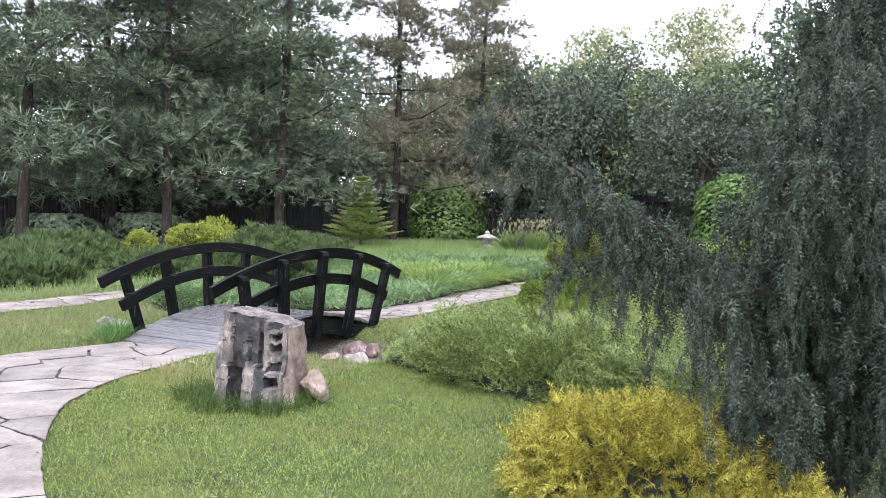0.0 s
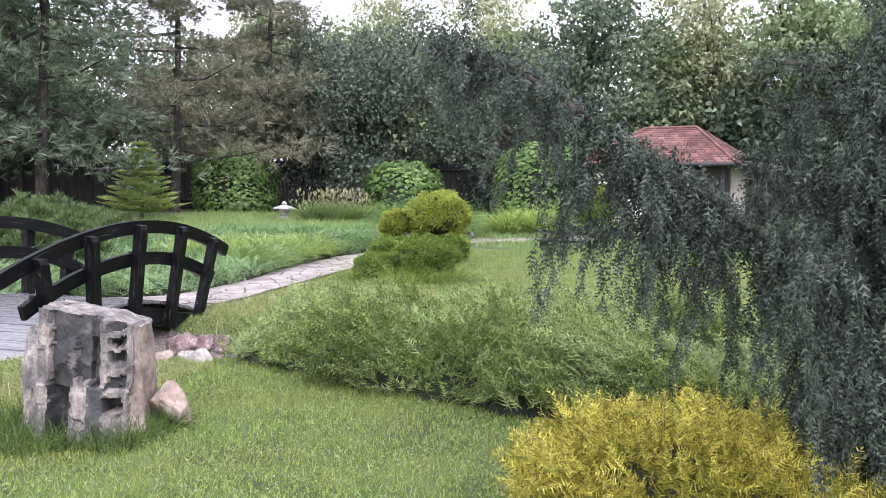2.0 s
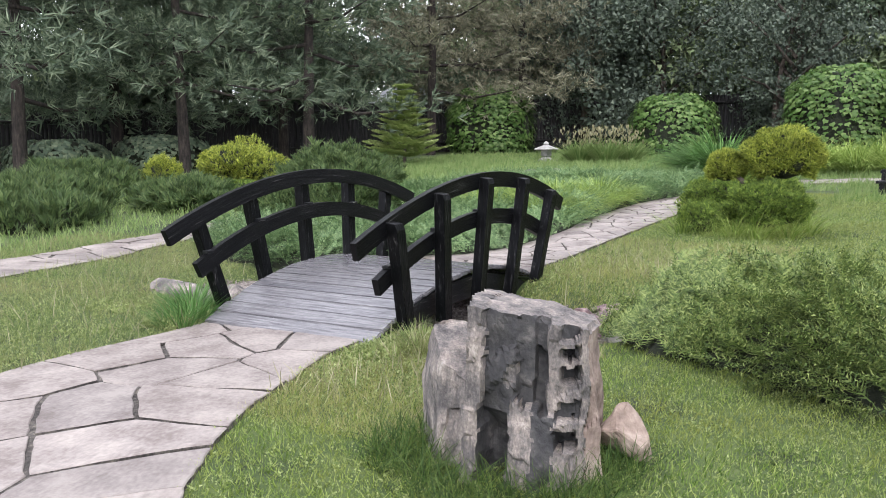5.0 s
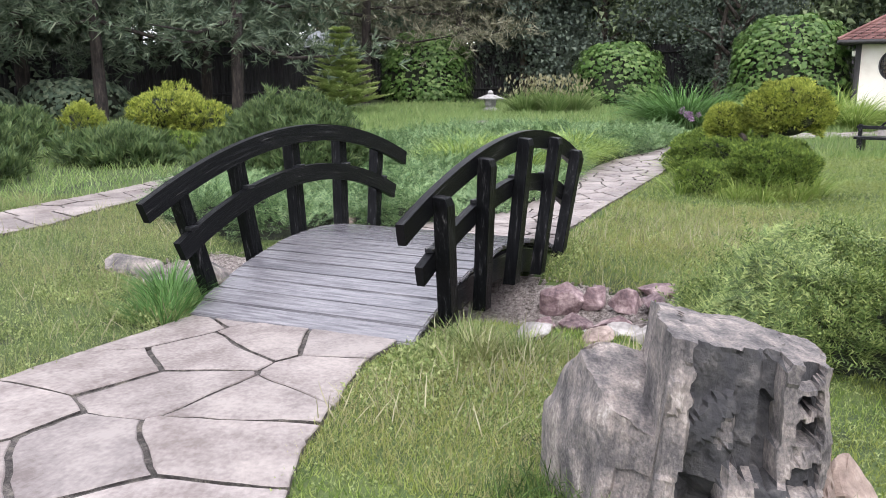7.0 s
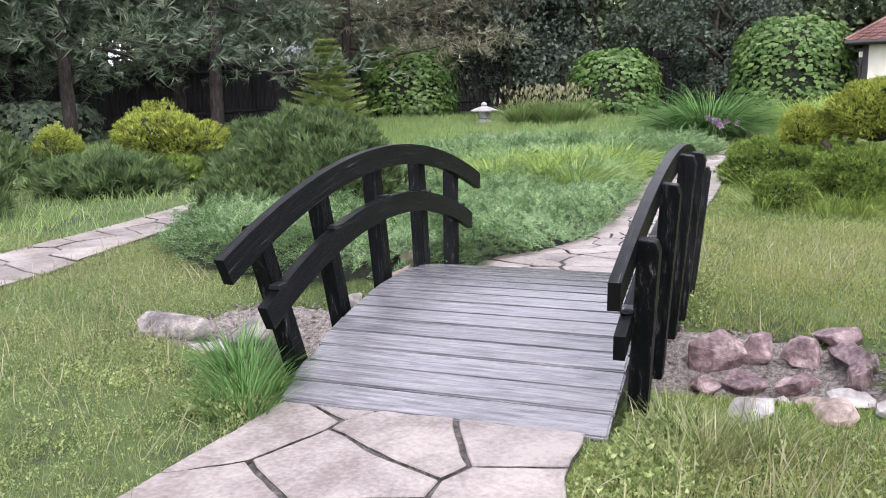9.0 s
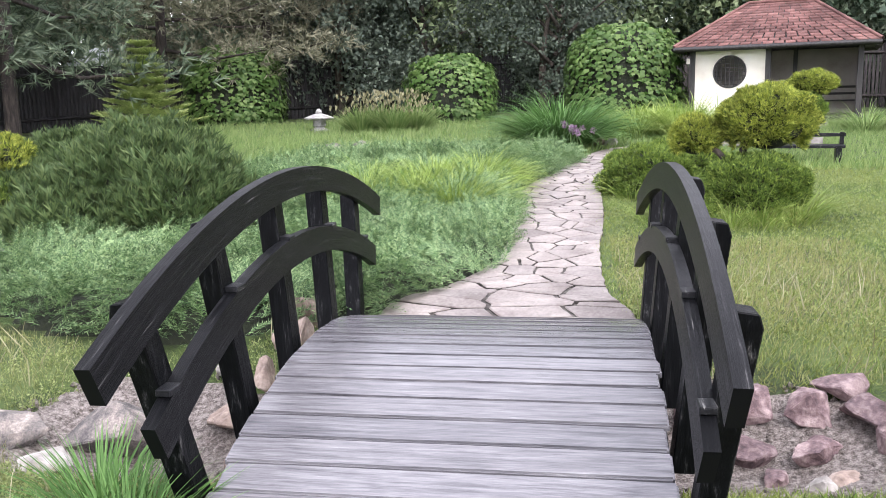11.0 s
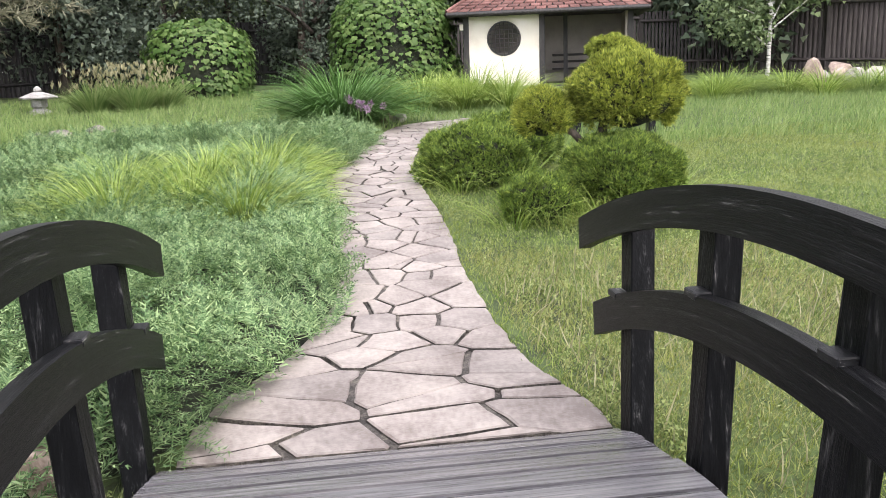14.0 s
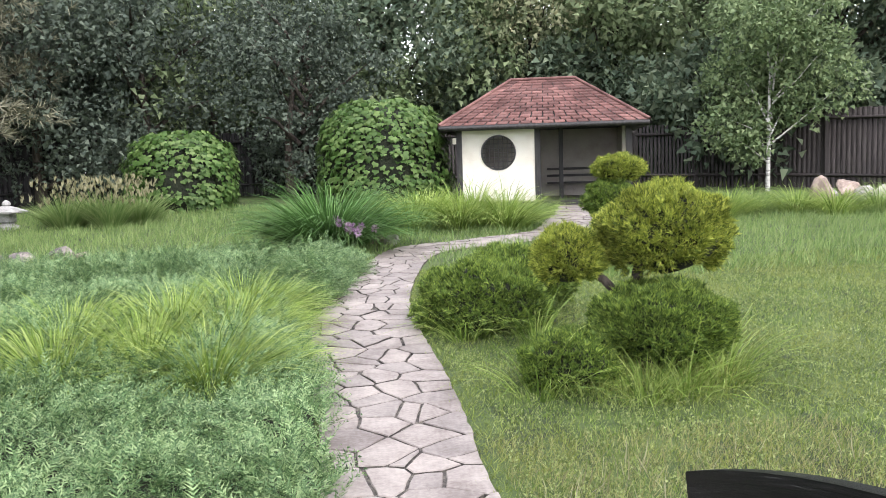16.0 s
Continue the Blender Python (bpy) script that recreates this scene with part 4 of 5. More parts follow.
mound(ty, (1.72, 7.55, 0.36), (0.36, 0.32, 0.22), 2380, 0.063, "yew", SPRIG, 0.85, 4.0, 0.86, -0.6, 0.12)

pb = thing("dwarf_yew", "dark rounded dwarf yew hanging over the path edge", "shrub")
g1 = ground_z(1.9, 9.9)
mound(pb, (1.52, 9.85, g1 + 0.2), (0.66, 0.64, 0.42), 6120, 0.077, "yew", SPRIG, 0.5, 6.0, 0.86, -0.5, 0.15)
mound(pb, (2.02, 10.5, g1 + 0.32), (0.6, 0.6, 0.38), 4420, 0.082, "yew", SPRIG, 0.5, 7.0, 0.86, -0.5, 0.15)

t2 = thing("topiary_yew", "small clipped yew tree with two round cushions", "shrub")
g2 = ground_z(5.0, 15.2)
stems(t2, [([(5.0, 15.2, g2 - 0.05), (4.95, 15.2, g2 + 0.6), (5.0, 15.2, g2 + 1.15)], [0.07, 0.05, 0.04])])
mound(t2, (5.0, 15.2, g2 + 1.27), (0.4, 0.38, 0.22), 2210, 0.087, "yew_gold", SPRIG, 0.85, 8.0, 0.86, -0.8, 0.12)
mound(t2, (4.8, 15.1, g2 + 0.8), (0.42, 0.4, 0.28), 2380, 0.087, "yew", SPRIG, 0.85, 9.0, 0.86, -0.8, 0.12)

mp = thing("mugo_pine", "dark green dwarf pine bush behind the bridge", "shrub")
mound(mp, (-4.35, 6.7, 0.6), (1.05, 1.0, 0.78), 4200, 0.17, "mugo", SPRIG, 1.6, 11.0, 0.72, -0.5, 0.4, 0.0, 4.0)
mound(mp, (-3.75, 6.3, 0.45), (0.72, 0.85, 0.68), 2600, 0.17, "mugo", SPRIG, 1.6, 12.0, 0.72, -0.5, 0.4, 0.0, 4.0)
mound(mp, (-4.8, 6.0, 0.3), (0.8, 0.7, 0.45), 2000, 0.17, "mugo", SPRIG, 1.6, 12.5, 0.72, -0.5, 0.4, 0.0, 4.0)

yl = thing("topiary_yew", "golden clipped yew with a domed cushion above a wide one", "shrub")
g3 = ground_z(-8.6, 9.0)
stems(yl, [([(-8.6, 9.0, g3 - 0.05), (-8.6, 9.0, g3 + 0.8)], [0.08, 0.05])])
mound(yl, (-8.75, 8.95, g3 + 0.8), (0.72, 0.7, 0.36), 2600, 0.105, "yew_gold", SPRIG, 0.85, 13.0, 0.86, -0.75, 0.1)
mound(yl, (-8.2, 9.15, g3 + 0.66), (0.58, 0.6, 0.34), 1900, 0.105, "yew_gold", SPRIG, 0.85, 14.0, 0.86, -0.75, 0.1)
mound(yl, (-8.6, 8.75, g3 + 0.18), (1.15, 0.95, 0.28), 2600, 0.115, "yew", SPRIG, 0.85, 15.0, 0.86, -0.4, 0.1)
for i, (x, y, a, b, m) in enumerate([(-11.8, 12.6, 0.7, 0.75, "yew_gold"), (-12.4, 10.2, 0.45, 0.5, "yew_gold")]):
    e = thing("yellow_shrub", "upright yellow-green shrub near the fence", "shrub")
    mound(e, (x, y, ground_z(x, y) + b * 0.6), (a, a, b), 1500, 0.16, m, SPRAY, 0.6, 16.0 + i, 0.82, -0.6, 0.25)
for i, (x, y, a, h) in enumerate([(-9.5, 4.2, 1.5, 0.55), (-11.5, 6.0, 1.6, 0.65), (-13.5, 8.6, 1.7, 0.7), (-8.6, 7.4, 1.1, 0.45), (-12.0, 3.0, 1.7, 0.6), (-15.0, 5.5, 1.8, 0.7), (-8.0, 12.6, 1.1, 0.5), (-10.0, 15.0, 1.4, 0.55), (-7.6, 9.4, 0.9, 0.4)]):
    e = thing("low_pine", "broad dark green low conifer in the bed", "shrub")
    mound(e, (x, y, ground_z(x, y) + h * 0.25), (a, a * 0.85, h * 0.85), 1800, 0.27, "mugo", SPRIG, 0.9, 20.0 + i, 0.8, -0.3, 0.4, 0.0, 3.0)

# grasses with a form of their own
for k, (x, y) in enumerate([(-1.0, 8.0), (-1.6, 8.6), (-0.95, 9.2), (-2.2, 8.2), (-1.5, 9.7), (-2.4, 9.4), (-0.9, 10.4)]):
    tussock("ornamental_grass", "yellow-green arching grass clump among junipers", (x, y), 0.95, 0.6, 2000, "tall_grass", BLADE_ARCH, 0.95, group="arching grass clumps")
tussock("reed_grass", "dense upright dark green grass clump beside the path", (0.15, 16.2), 1.2, 1.3, 2600, "blue_grass", BLADE_ARCH, 0.8)
for k, (x, y) in enumerate([(1.9, 18.9), (2.9, 18.8), (3.8, 18.6), (2.4, 19.8), (3.4, 19.8)]):
    tussock("arching_grass", "light green arching grass mound before the pavilion", (x, y), 1.1, 0.95, 900, "tall_grass", group="arching grass mounds")
for k, (x, y) in enumerate([(-5.7, 22.0), (-5.2, 22.4), (-4.7, 21.9), (-4.2, 22.5)]):
    e = tussock("seeding_grass", "pale feathery grass clump beside the lantern", (x, y), 0.7, 0.85, 600, "pale_grass", BLADE, 0.7, "pale grass clumps")
    q = np.column_stack([x + rng.normal(0, 0.35, 70), y + rng.normal(0, 0.3, 70)])
    zt = zs(q) + rng.uniform(0.5, 1.1, 70)
    part_of("plumes", mesh_of("plumes", *scattered(t_tuft(9, 0.5, 0.12, 3), np.column_stack([q, zt]), frames(np.column_stack([rng.normal(0, 0.2, (70, 2)), np.ones(70)])), rng.uniform(0.08, 0.17, 70)), M["seed"]), e, "pale tan seed plumes", "stuff")
for k in range(12):
    x, y = 7.6 + k * 0.75 + rng.uniform(-0.3, 0.3), 19.3 + rng.uniform(-1.0, 1.0) - k * 0.06
    tussock("arching_grass", "light green arching grass mound in the bed", (x, y), 0.95, 0.75, 450, "tall_grass" if k % 3 else "pale_grass", group="grass mounds in the bed")

# pink flowers by the path's bend
fl = thing("allium_flowers", "pink allium flower heads on thin stems", "flowers")
for i in range(9):
    x, y, h = 0.45 + 0.3 * hsh(i * 3.1, 2.2) * 2, 14.9 + 0.3 * hsh(i * 1.7, 8.1) * 2, rng.uniform(0.45, 0.62)
    z = ground_z(x, y)
    part_of("stem", mesh_of("stem", *tube([(x, y, z), (x + 0.02, y, z + h)], [0.008, 0.006], 5), M["stem"]), fl)
    D = rng.normal(0, 1, (60, 3))
    D /= np.linalg.norm(D, axis=1, keepdims=True)
    part_of("flower_head", mesh_of("head", *scattered(t_blade(2, 0.3, 0.2), D * 0.03 + np.array([x + 0.02, y, z + h]), frames(D), np.full(60, 0.055)), M["petal"]), fl, "round pink flower head")


# ---- covered mounds of climbing vine ----
def vine_mound(at, w, h, seed, label, mat="vine"):
    e = thing("vine_arbour", label, "vine")
    z = ground_z(*at)
    n = int(2600 * (w * h) / 6)
    D = rng.normal(0, 1, (n * 2, 3))
    D /= np.linalg.norm(D, axis=1, keepdims=True)
    D = D[D[:, 2] > -0.55][:n]
    sq = np.sign(D) * np.abs(D) ** 0.75
    k = np.array([1 + 0.09 * hsh(a * 3 + seed, b * 3, c * 3) for a, b, c in D]) * rng.uniform(0.9, 1.03, len(D))
    pos = sq * np.array((w / 2, w / 2.2, h * 0.62)) * k[:, None] * 0.98 + np.array((at[0], at[1], z + h * 0.4))
    keep = pos[:, 2] > z
    pos, D = pos[keep], D[keep]
    dirs = np.column_stack([rng.normal(0, 0.35, (len(D), 2)), -np.ones(len(D))]) + D * 0.45
    up = D + np.array([0, 0, 0.25])
    Y = dirs / np.linalg.norm(dirs, axis=1, keepdims=True)
    X = np.cross(Y, up)
    X /= np.linalg.norm(X, axis=1, keepdims=True) + 1e-9
    R = np.stack([X, Y, np.cross(X, Y)], 2)
    part_of("leaves", mesh_of("leaves", *scattered(VLEAF, pos, R, rng.uniform(0.1, 0.2, len(D))), M[mat]), e)
    # solid dark body added behind the leaves to stand for inner shade
    part("frame", blob((w * 0.46, w * 0.42, h * 0.6), (at[0], at[1], z + h * 0.36), seed, 0.06, 1.2, sub=3), M["inner"], e, "solid dark body in the colour of the inner shade", True)


vine_mound((-11.5, 27.0), 3.6, 2.7, 1.0, "rounded arbour overgrown with green vine leaves")
vine_mound((-3.6, 26.0), 3.1, 2.15, 2.0, "low dome overgrown with green vine leaves")
vine_mound((1.95, 25.7), 3.8, 2.9, 3.0, "large dome overgrown with bright vine leaves")


for i, (x, y) in enumerate([(-20.6, 13.2), (-21.8, 9.8), (-19.2, 16.4)]):
    vine_mound((x, y), 3.4, 1.2, 4.0 + i, "dark-leaved climber massed against the fence", "leaf_a")


# ---- stone lantern ----
lan = thing("stone_lantern", "small pale stone lantern with a wide cap", "lantern", (-7.1, 22.5, ground_z(-7.1, 22.5)))


def lathe(profile, sides=16):
    bm = bmesh.new()
    rows = [[bm.verts.new((r * math.cos(2 * math.pi * k / sides), r * math.sin(2 * math.pi * k / sides), z)) for k in range(sides)] for r, z in profile]
    for i in range(len(rows) - 1):
        for k in range(sides):
            bm.faces.new((rows[i][k], rows[i][(k + 1) % sides], rows[i + 1][(k + 1) % sides], rows[i + 1][k]))
    bm.faces.new(rows[0][::-1])
    bm.faces.new(rows[-1])
    return bm


part("foot", lathe([(0.3, -0.05), (0.3, 0.06), (0.2, 0.1), (0.13, 0.14)], 6), M["concrete"], lan)
part("light_box", lathe([(0.13, 0.14), (0.2, 0.18), (0.2, 0.36), (0.16, 0.38)], 6), M["concrete"], lan)
part("cap", lathe([(0.16, 0.37), (0.46, 0.38), (0.47, 0.41), (0.28, 0.48), (0.1, 0.54)], 6), M["concrete"], lan)
part("finial", lathe([(0.06, 0.53), (0.1, 0.57), (0.09, 0.62), (0.02, 0.68)], 12), M["concrete"], lan)

# ---- small black bench with an arched back ----
bn = thing("garden_bench", "small black wooden bench with an arched back", "bench", (4.36, 13.2, ground_z(4.36, 13.2)), -12)
part("seat", box_bm(-0.68, 0.68, -0.2, 0.2, 0.26, 0.31, 0.006), M["black_wood"], bn)
for sx in (-1, 1):
    part("leg", box_bm(sx * 0.58 - 0.05, sx * 0.58 + 0.05, -0.17, 0.17, 0, 0.26, 0.005), M["black_wood"], bn)
    part("end_post", box_bm(sx * 0.64 - 0.035, sx * 0.64 + 0.035, 0.14, 0.2, 0.31, 0.52, 0.005), M["black_wood"], bn)
part("back_rail", box_bm(-0.7, 0.7, 0.14, 0.19, 0.44, 0.5, 0.005), M["black_wood"], bn)
arch = tube([(0.28 * math.cos(a), 0.165, 0.48 + 0.13 * math.sin(a)) for a in np.linspace(0, math.pi, 13)], [0.022] * 13, 6)
part_of("arch", mesh_of("arch", *arch, M["black_wood"], True), bn)
part("panel", box_bm(-0.34, -0.02, 0.15, 0.17, 0.32, 0.43), M["pale_rock"], bn, "pale panel in the back")
part("panel", box_bm(0.02, 0.34, 0.15, 0.17, 0.32, 0.43), M["pale_rock"], bn, "pale panel in the back")


# ---- pavilion ----
PAV_Z = ground_z(6.0, 23.6) + 0.02
pav = thing("garden_pavilion", "cream plastered garden pavilion with a red hipped roof", "pavilion", (5.9, 23.58, PAV_Z + 0.03), -16)
EAVE, DEPTH, UL, UR = 2.06, 3.3, -2.17, 2.42


def wall_with_oculus(u0, u1, z1, cx, cz, R, y0, y1, n=40):
    """A wall slab with a round hole through it."""
    bm = bmesh.new()
    faces = []
    for y in (y0, y1):
        circ = [bm.verts.new((cx + R * math.cos(2 * math.pi * k / n), y, cz + R * math.sin(2 * math.pi * k / n))) for k in range(n)]
        rim = []
        for k in range(n):
            c, s = math.cos(2 * math.pi * k / n), math.sin(2 * math.pi * k / n)
            f = min(((u1 - cx) / c if c > 1e-6 else 1e9), ((u0 - cx) / c if c < -1e-6 else 1e9), ((z1 - cz) / s if s > 1e-6 else 1e9), ((0 - cz) / s if s < -1e-6 else 1e9))
            rim.append(bm.verts.new((cx + c * f, y, cz + s * f)))
        for k in range(n):
            bm.faces.new((circ[k], circ[(k + 1) % n], rim[(k + 1) % n], rim[k]))
        corners = []
        for ux, uz in ((u0, 0), (u1, 0), (u1, z1), (u0, z1)):
            ang = math.atan2(uz - cz, ux - cx) % (2 * math.pi)
            k = int(ang / (2 * math.pi) * n)
            v = bm.verts.new((ux, y, uz))
            bm.faces.new((rim[k], rim[(k + 1) % n], v))
            corners.append(v)
        faces.append((circ, rim, corners))
    for k in range(n):
        bm.faces.new((faces[0][0][k], faces[0][0][(k + 1) % n], faces[1][0][(k + 1) % n], faces[1][0][k]))
    for k in range(4):
        bm.faces.new((faces[0][2][k], faces[0][2][(k + 1) % 4], faces[1][2][(k + 1) % 4], faces[1][2][k]))
    return bm


part("front_wall", wall_with_oculus(UL + 0.1, -0.1, EAVE, -1.07, 1.36, 0.47, 0.0, 0.14), M["plaster"], pav, "cream plaster wall with a round window")
part("side_wall", box_bm(UL, UL + 0.12, 0.14, DEPTH, 0, EAVE), M["plaster"], pav)
part("back_wall", box_bm(UL, UR, DEPTH - 0.12, DEPTH, 0, EAVE), M["plaster_in"], pav)
part("side_wall", box_bm(UR - 0.12, UR, 1.4, DEPTH, 0, EAVE), M["plaster_in"], pav)
for u, y in ((UL - 0.02, -0.04), (-0.1, -0.03), (UR - 0.14, -0.02)):
    part("post", box_bm(u, u + 0.15, y, y + 0.16, 0, EAVE, 0.006), M["dark_timber"], pav)
part("post", box_bm(0.55, 0.67, 1.6, 1.72, 0, EAVE, 0.006), M["dark_timber"], pav)
part("lintel", box_bm(UL, UR, -0.03, 0.12, EAVE, EAVE + 0.14, 0.006), M["dark_timber"], pav)
part("floor_slab", box_bm(UL - 0.1, UR + 0.1, -0.3, DEPTH + 0.1, -0.3, 0.05, 0.01), M["dark_timber"], pav)
ring = bmesh.new()
rv = [[ring.verts.new((-1.07 + R * math.cos(2 * math.pi * k / 40), y, 1.36 + R * math.sin(2 * math.pi * k / 40))) for k in range(40)] for R, y in ((0.47, -0.015), (0.43, -0.015), (0.43, 0.1), (0.47, 0.1))]
for i in range(4):
    for k in range(40):
        ring.faces.new((rv[i][k], rv[i][(k + 1) % 40], rv[(i + 1) % 4][(k + 1) % 40], rv[(i + 1) % 4][k]))
win = part("round_window", ring, M["dark_timber"], pav, "round window with a dark lattice")
for i in range(-3, 4):
    c = i * 0.12
    q = math.sqrt(0.43 ** 2 - c * c)
    part("lattice_bar", box_bm(-1.07 + c - 0.011, -1.07 + c + 0.011, 0.03, 0.05, 1.36 - q, 1.36 + q), M["dark_timber"], win)
    part("lattice_bar", box_bm(-1.07 - q, -1.07 + q, 0.052, 0.07, 1.36 + c - 0.011, 1.36 + c + 0.011), M["dark_timber"], win)
part("bench_seat", box_bm(0.2, UR - 0.13, DEPTH - 0.6, DEPTH - 0.13, 0.42, 0.47, 0.005), M["dark_timber"], pav)
for z in (0.62, 0.82):
    part("bench_rail", box_bm(0.2, UR - 0.13, DEPTH - 0.2, DEPTH - 0.15, z, z + 0.07, 0.005), M["dark_timber"], pav)
part("sign_block", box_bm(UL - 0.12, UL - 0.02, -0.05, 0.08, 1.62, 1.78, 0.004), M["plaster"], pav)

# hipped roof with courses of shingles
RX0, RX1, RY0, RY1 = UL - 0.42, UR + 0.42, -0.5, DEPTH + 0.5
RZ0, RZ1 = EAVE + 0.02, EAVE + 1.32
RM, RA, RB = (RY0 + RY1) / 2, 0.12 - 0.9, 0.12 + 0.9
cor = [Vector((RX0, RY0, RZ0)), Vector((RX1, RY0, RZ0)), Vector((RX1, RY1, RZ0)), Vector((RX0, RY1, RZ0)), Vector((RA, RM, RZ1)), Vector((RB, RM, RZ1))]
bm = bmesh.new()
lo = [bm.verts.new(c - Vector((0, 0, 0.05))) for c in cor]
for f in ((0, 1, 5, 4), (1, 2, 5), (2, 3, 4, 5), (3, 0, 4), (0, 3, 2, 1)):
    bm.faces.new([lo[i] for i in f])
roof = part("roof", bm, M["dark_timber"], pav, "red hipped shingle roof")
SV, SF = [], []
for a, b, c, d in ((0, 1, 5, 4), (1, 2, 5, 5), (2, 3, 4, 5), (3, 0, 4, 4)):
    A, B, C, D = cor[a], cor[b], cor[c], cor[d]
    n_ = (B - A).cross(D - A).normalized()
    courses = 15
    for j in range(courses):
        t0, t1 = j / courses, (j + 1.0) / courses
        p0, p1, q0, q1 = A.lerp(D, t0), B.lerp(C, t0), A.lerp(D, t1), B.lerp(C, t1)
        L = (p1 - p0).length
        m = max(1, round(L / 0.3))
        for k in range(m):
            off = 0.5 / m * (j % 2)
            u0, u1 = min(1, max(0, k / m + off * 0 + 0.004)), min(1, (k + 1) / m - 0.004)
            lift = 0.02 + 0.008 * ((j * 7 + k * 3) % 3)
            quad = [p0.lerp(p1, u0) + n_ * lift, p0.lerp(p1, u1) + n_ * lift, q0.lerp(q1, u1) + n_ * 0.006, q0.lerp(q1, u0) + n_ * 0.006]
            base = len(SV)
            SV += [tuple(v) for v in quad] + [tuple(p0.lerp(p1, u0) - n_ * 0.02), tuple(p0.lerp(p1, u1) - n_ * 0.02)]
            SF += [(base, base + 1, base + 2), (base, base + 2, base + 3), (base, base + 4, base + 5), (base, base + 5, base + 1)]
shm = M["shingle"]
part_of("shingles", mesh_of("shingles", SV, SF, shm), roof, "overlapping red-brown shingles", "stuff")
for a, b in ((0, 1), (1, 2), (2, 3), (3, 0)):
    A, B = cor[a], cor[b]
    V, F = tube([A - Vector((0, 0, 0.06)), B - Vector((0, 0, 0.06))], [0.075, 0.075], 4)
    part_of("fascia", mesh_of("fascia", V, F, M["dark_timber"]), roof)
for a, b in ((4, 5), (0, 4), (3, 4), (1, 5), (2, 5)):
    A, B = cor[a] + Vector((0, 0, 0.03)), cor[b] + Vector((0, 0, 0.03))
    part_of("ridge_cap", mesh_of("cap", *tube([A.lerp(B, t) for t in np.linspace(0, 1, 12)], [0.05] * 12, 6), shm), roof)


# ---- fence ----
def fence_run(pts, height, mat, label, gap=0.0, step=0.14):
    f = thing("garden_fence", label, "fence", kind="structure")
    for i in range(len(pts) - 1):
        a, b = Vector((*pts[i], 0)), Vector((*pts[i + 1], 0))
        L = (b - a).length
        m = max(1, round(L / 2.4))
        for k in range(m):
            p, q = a.lerp(b, k / m), a.lerp(b, (k + 1) / m)
            d = (q - p).normalized()
            n_ = Vector((-d.y, d.x, 0))
            r = random.Random(i * 100 + k)
            hh = height + r.uniform(-0.06, 0.06)
            V, F = [], []
            w = (q - p).length
            nb = int(w / step)
            for s in range(nb):
                u0, u1 = s * w / nb + gap / 2, (s + 1) * w / nb - gap / 2 - 0.006
                h = hh + r.uniform(-0.015, 0.015)
                o = r.uniform(-0.006, 0.006)
                c = len(V)
                for u in (u0, u1):
                    for side in (-0.012, 0.012):
                        e = p + d * u + n_ * (side + o)
                        g = ground_z(e.x, e.y)
                        V += [(e.x, e.y, g - 0.1), (e.x, e.y, g + h)]
                F += [(c, c + 4, c + 5, c + 1), (c + 2, c + 3, c + 7, c + 6), (c + 1, c + 5, c + 7, c + 3), (c, c + 1, c + 3, c + 2), (c + 4, c + 6, c + 7, c + 5)]
            part_of("panel", mesh_of("panel", V, F, M[mat]), f)
            g = ground_z(p.x, p.y)
            po = part("post", box_bm(-0.07, 0.07, -0.07, 0.07, -0.2, hh + 0.1, 0.01), M[mat], f)
            po.location = (p.x, p.y, g)
            for z in (0.4, hh - 0.3):
                V, F = tube([p - n_ * 0.05 + Vector((0, 0, g + z)), q - n_ * 0.05 + Vector((0, 0, ground_z(q.x, q.y) + z))], [0.05, 0.05], 4)
                part_of("rail", mesh_of("rail", V, F, M[mat]), f)
    return f


fence_run([(-30, 2), (-25.5, 14), (-16.0, 27.0), (-6.5, 31.0), (4.5, 31.5)], 2.15, "fence", "tall dark board fence round the garden")
fence_run([(4.5, 31.5), (10.8, 29.2), (14.2, 27.2)], 2.1, "fence_brown", "grey-brown slatted fence behind the pavilion", 0.03, 0.12)
fence_run([(14.2, 27.2), (18.5, 23.0), (24, 14)], 2.5, "fence_brown", "tall dark brown board fence at the garden edge", 0.0)


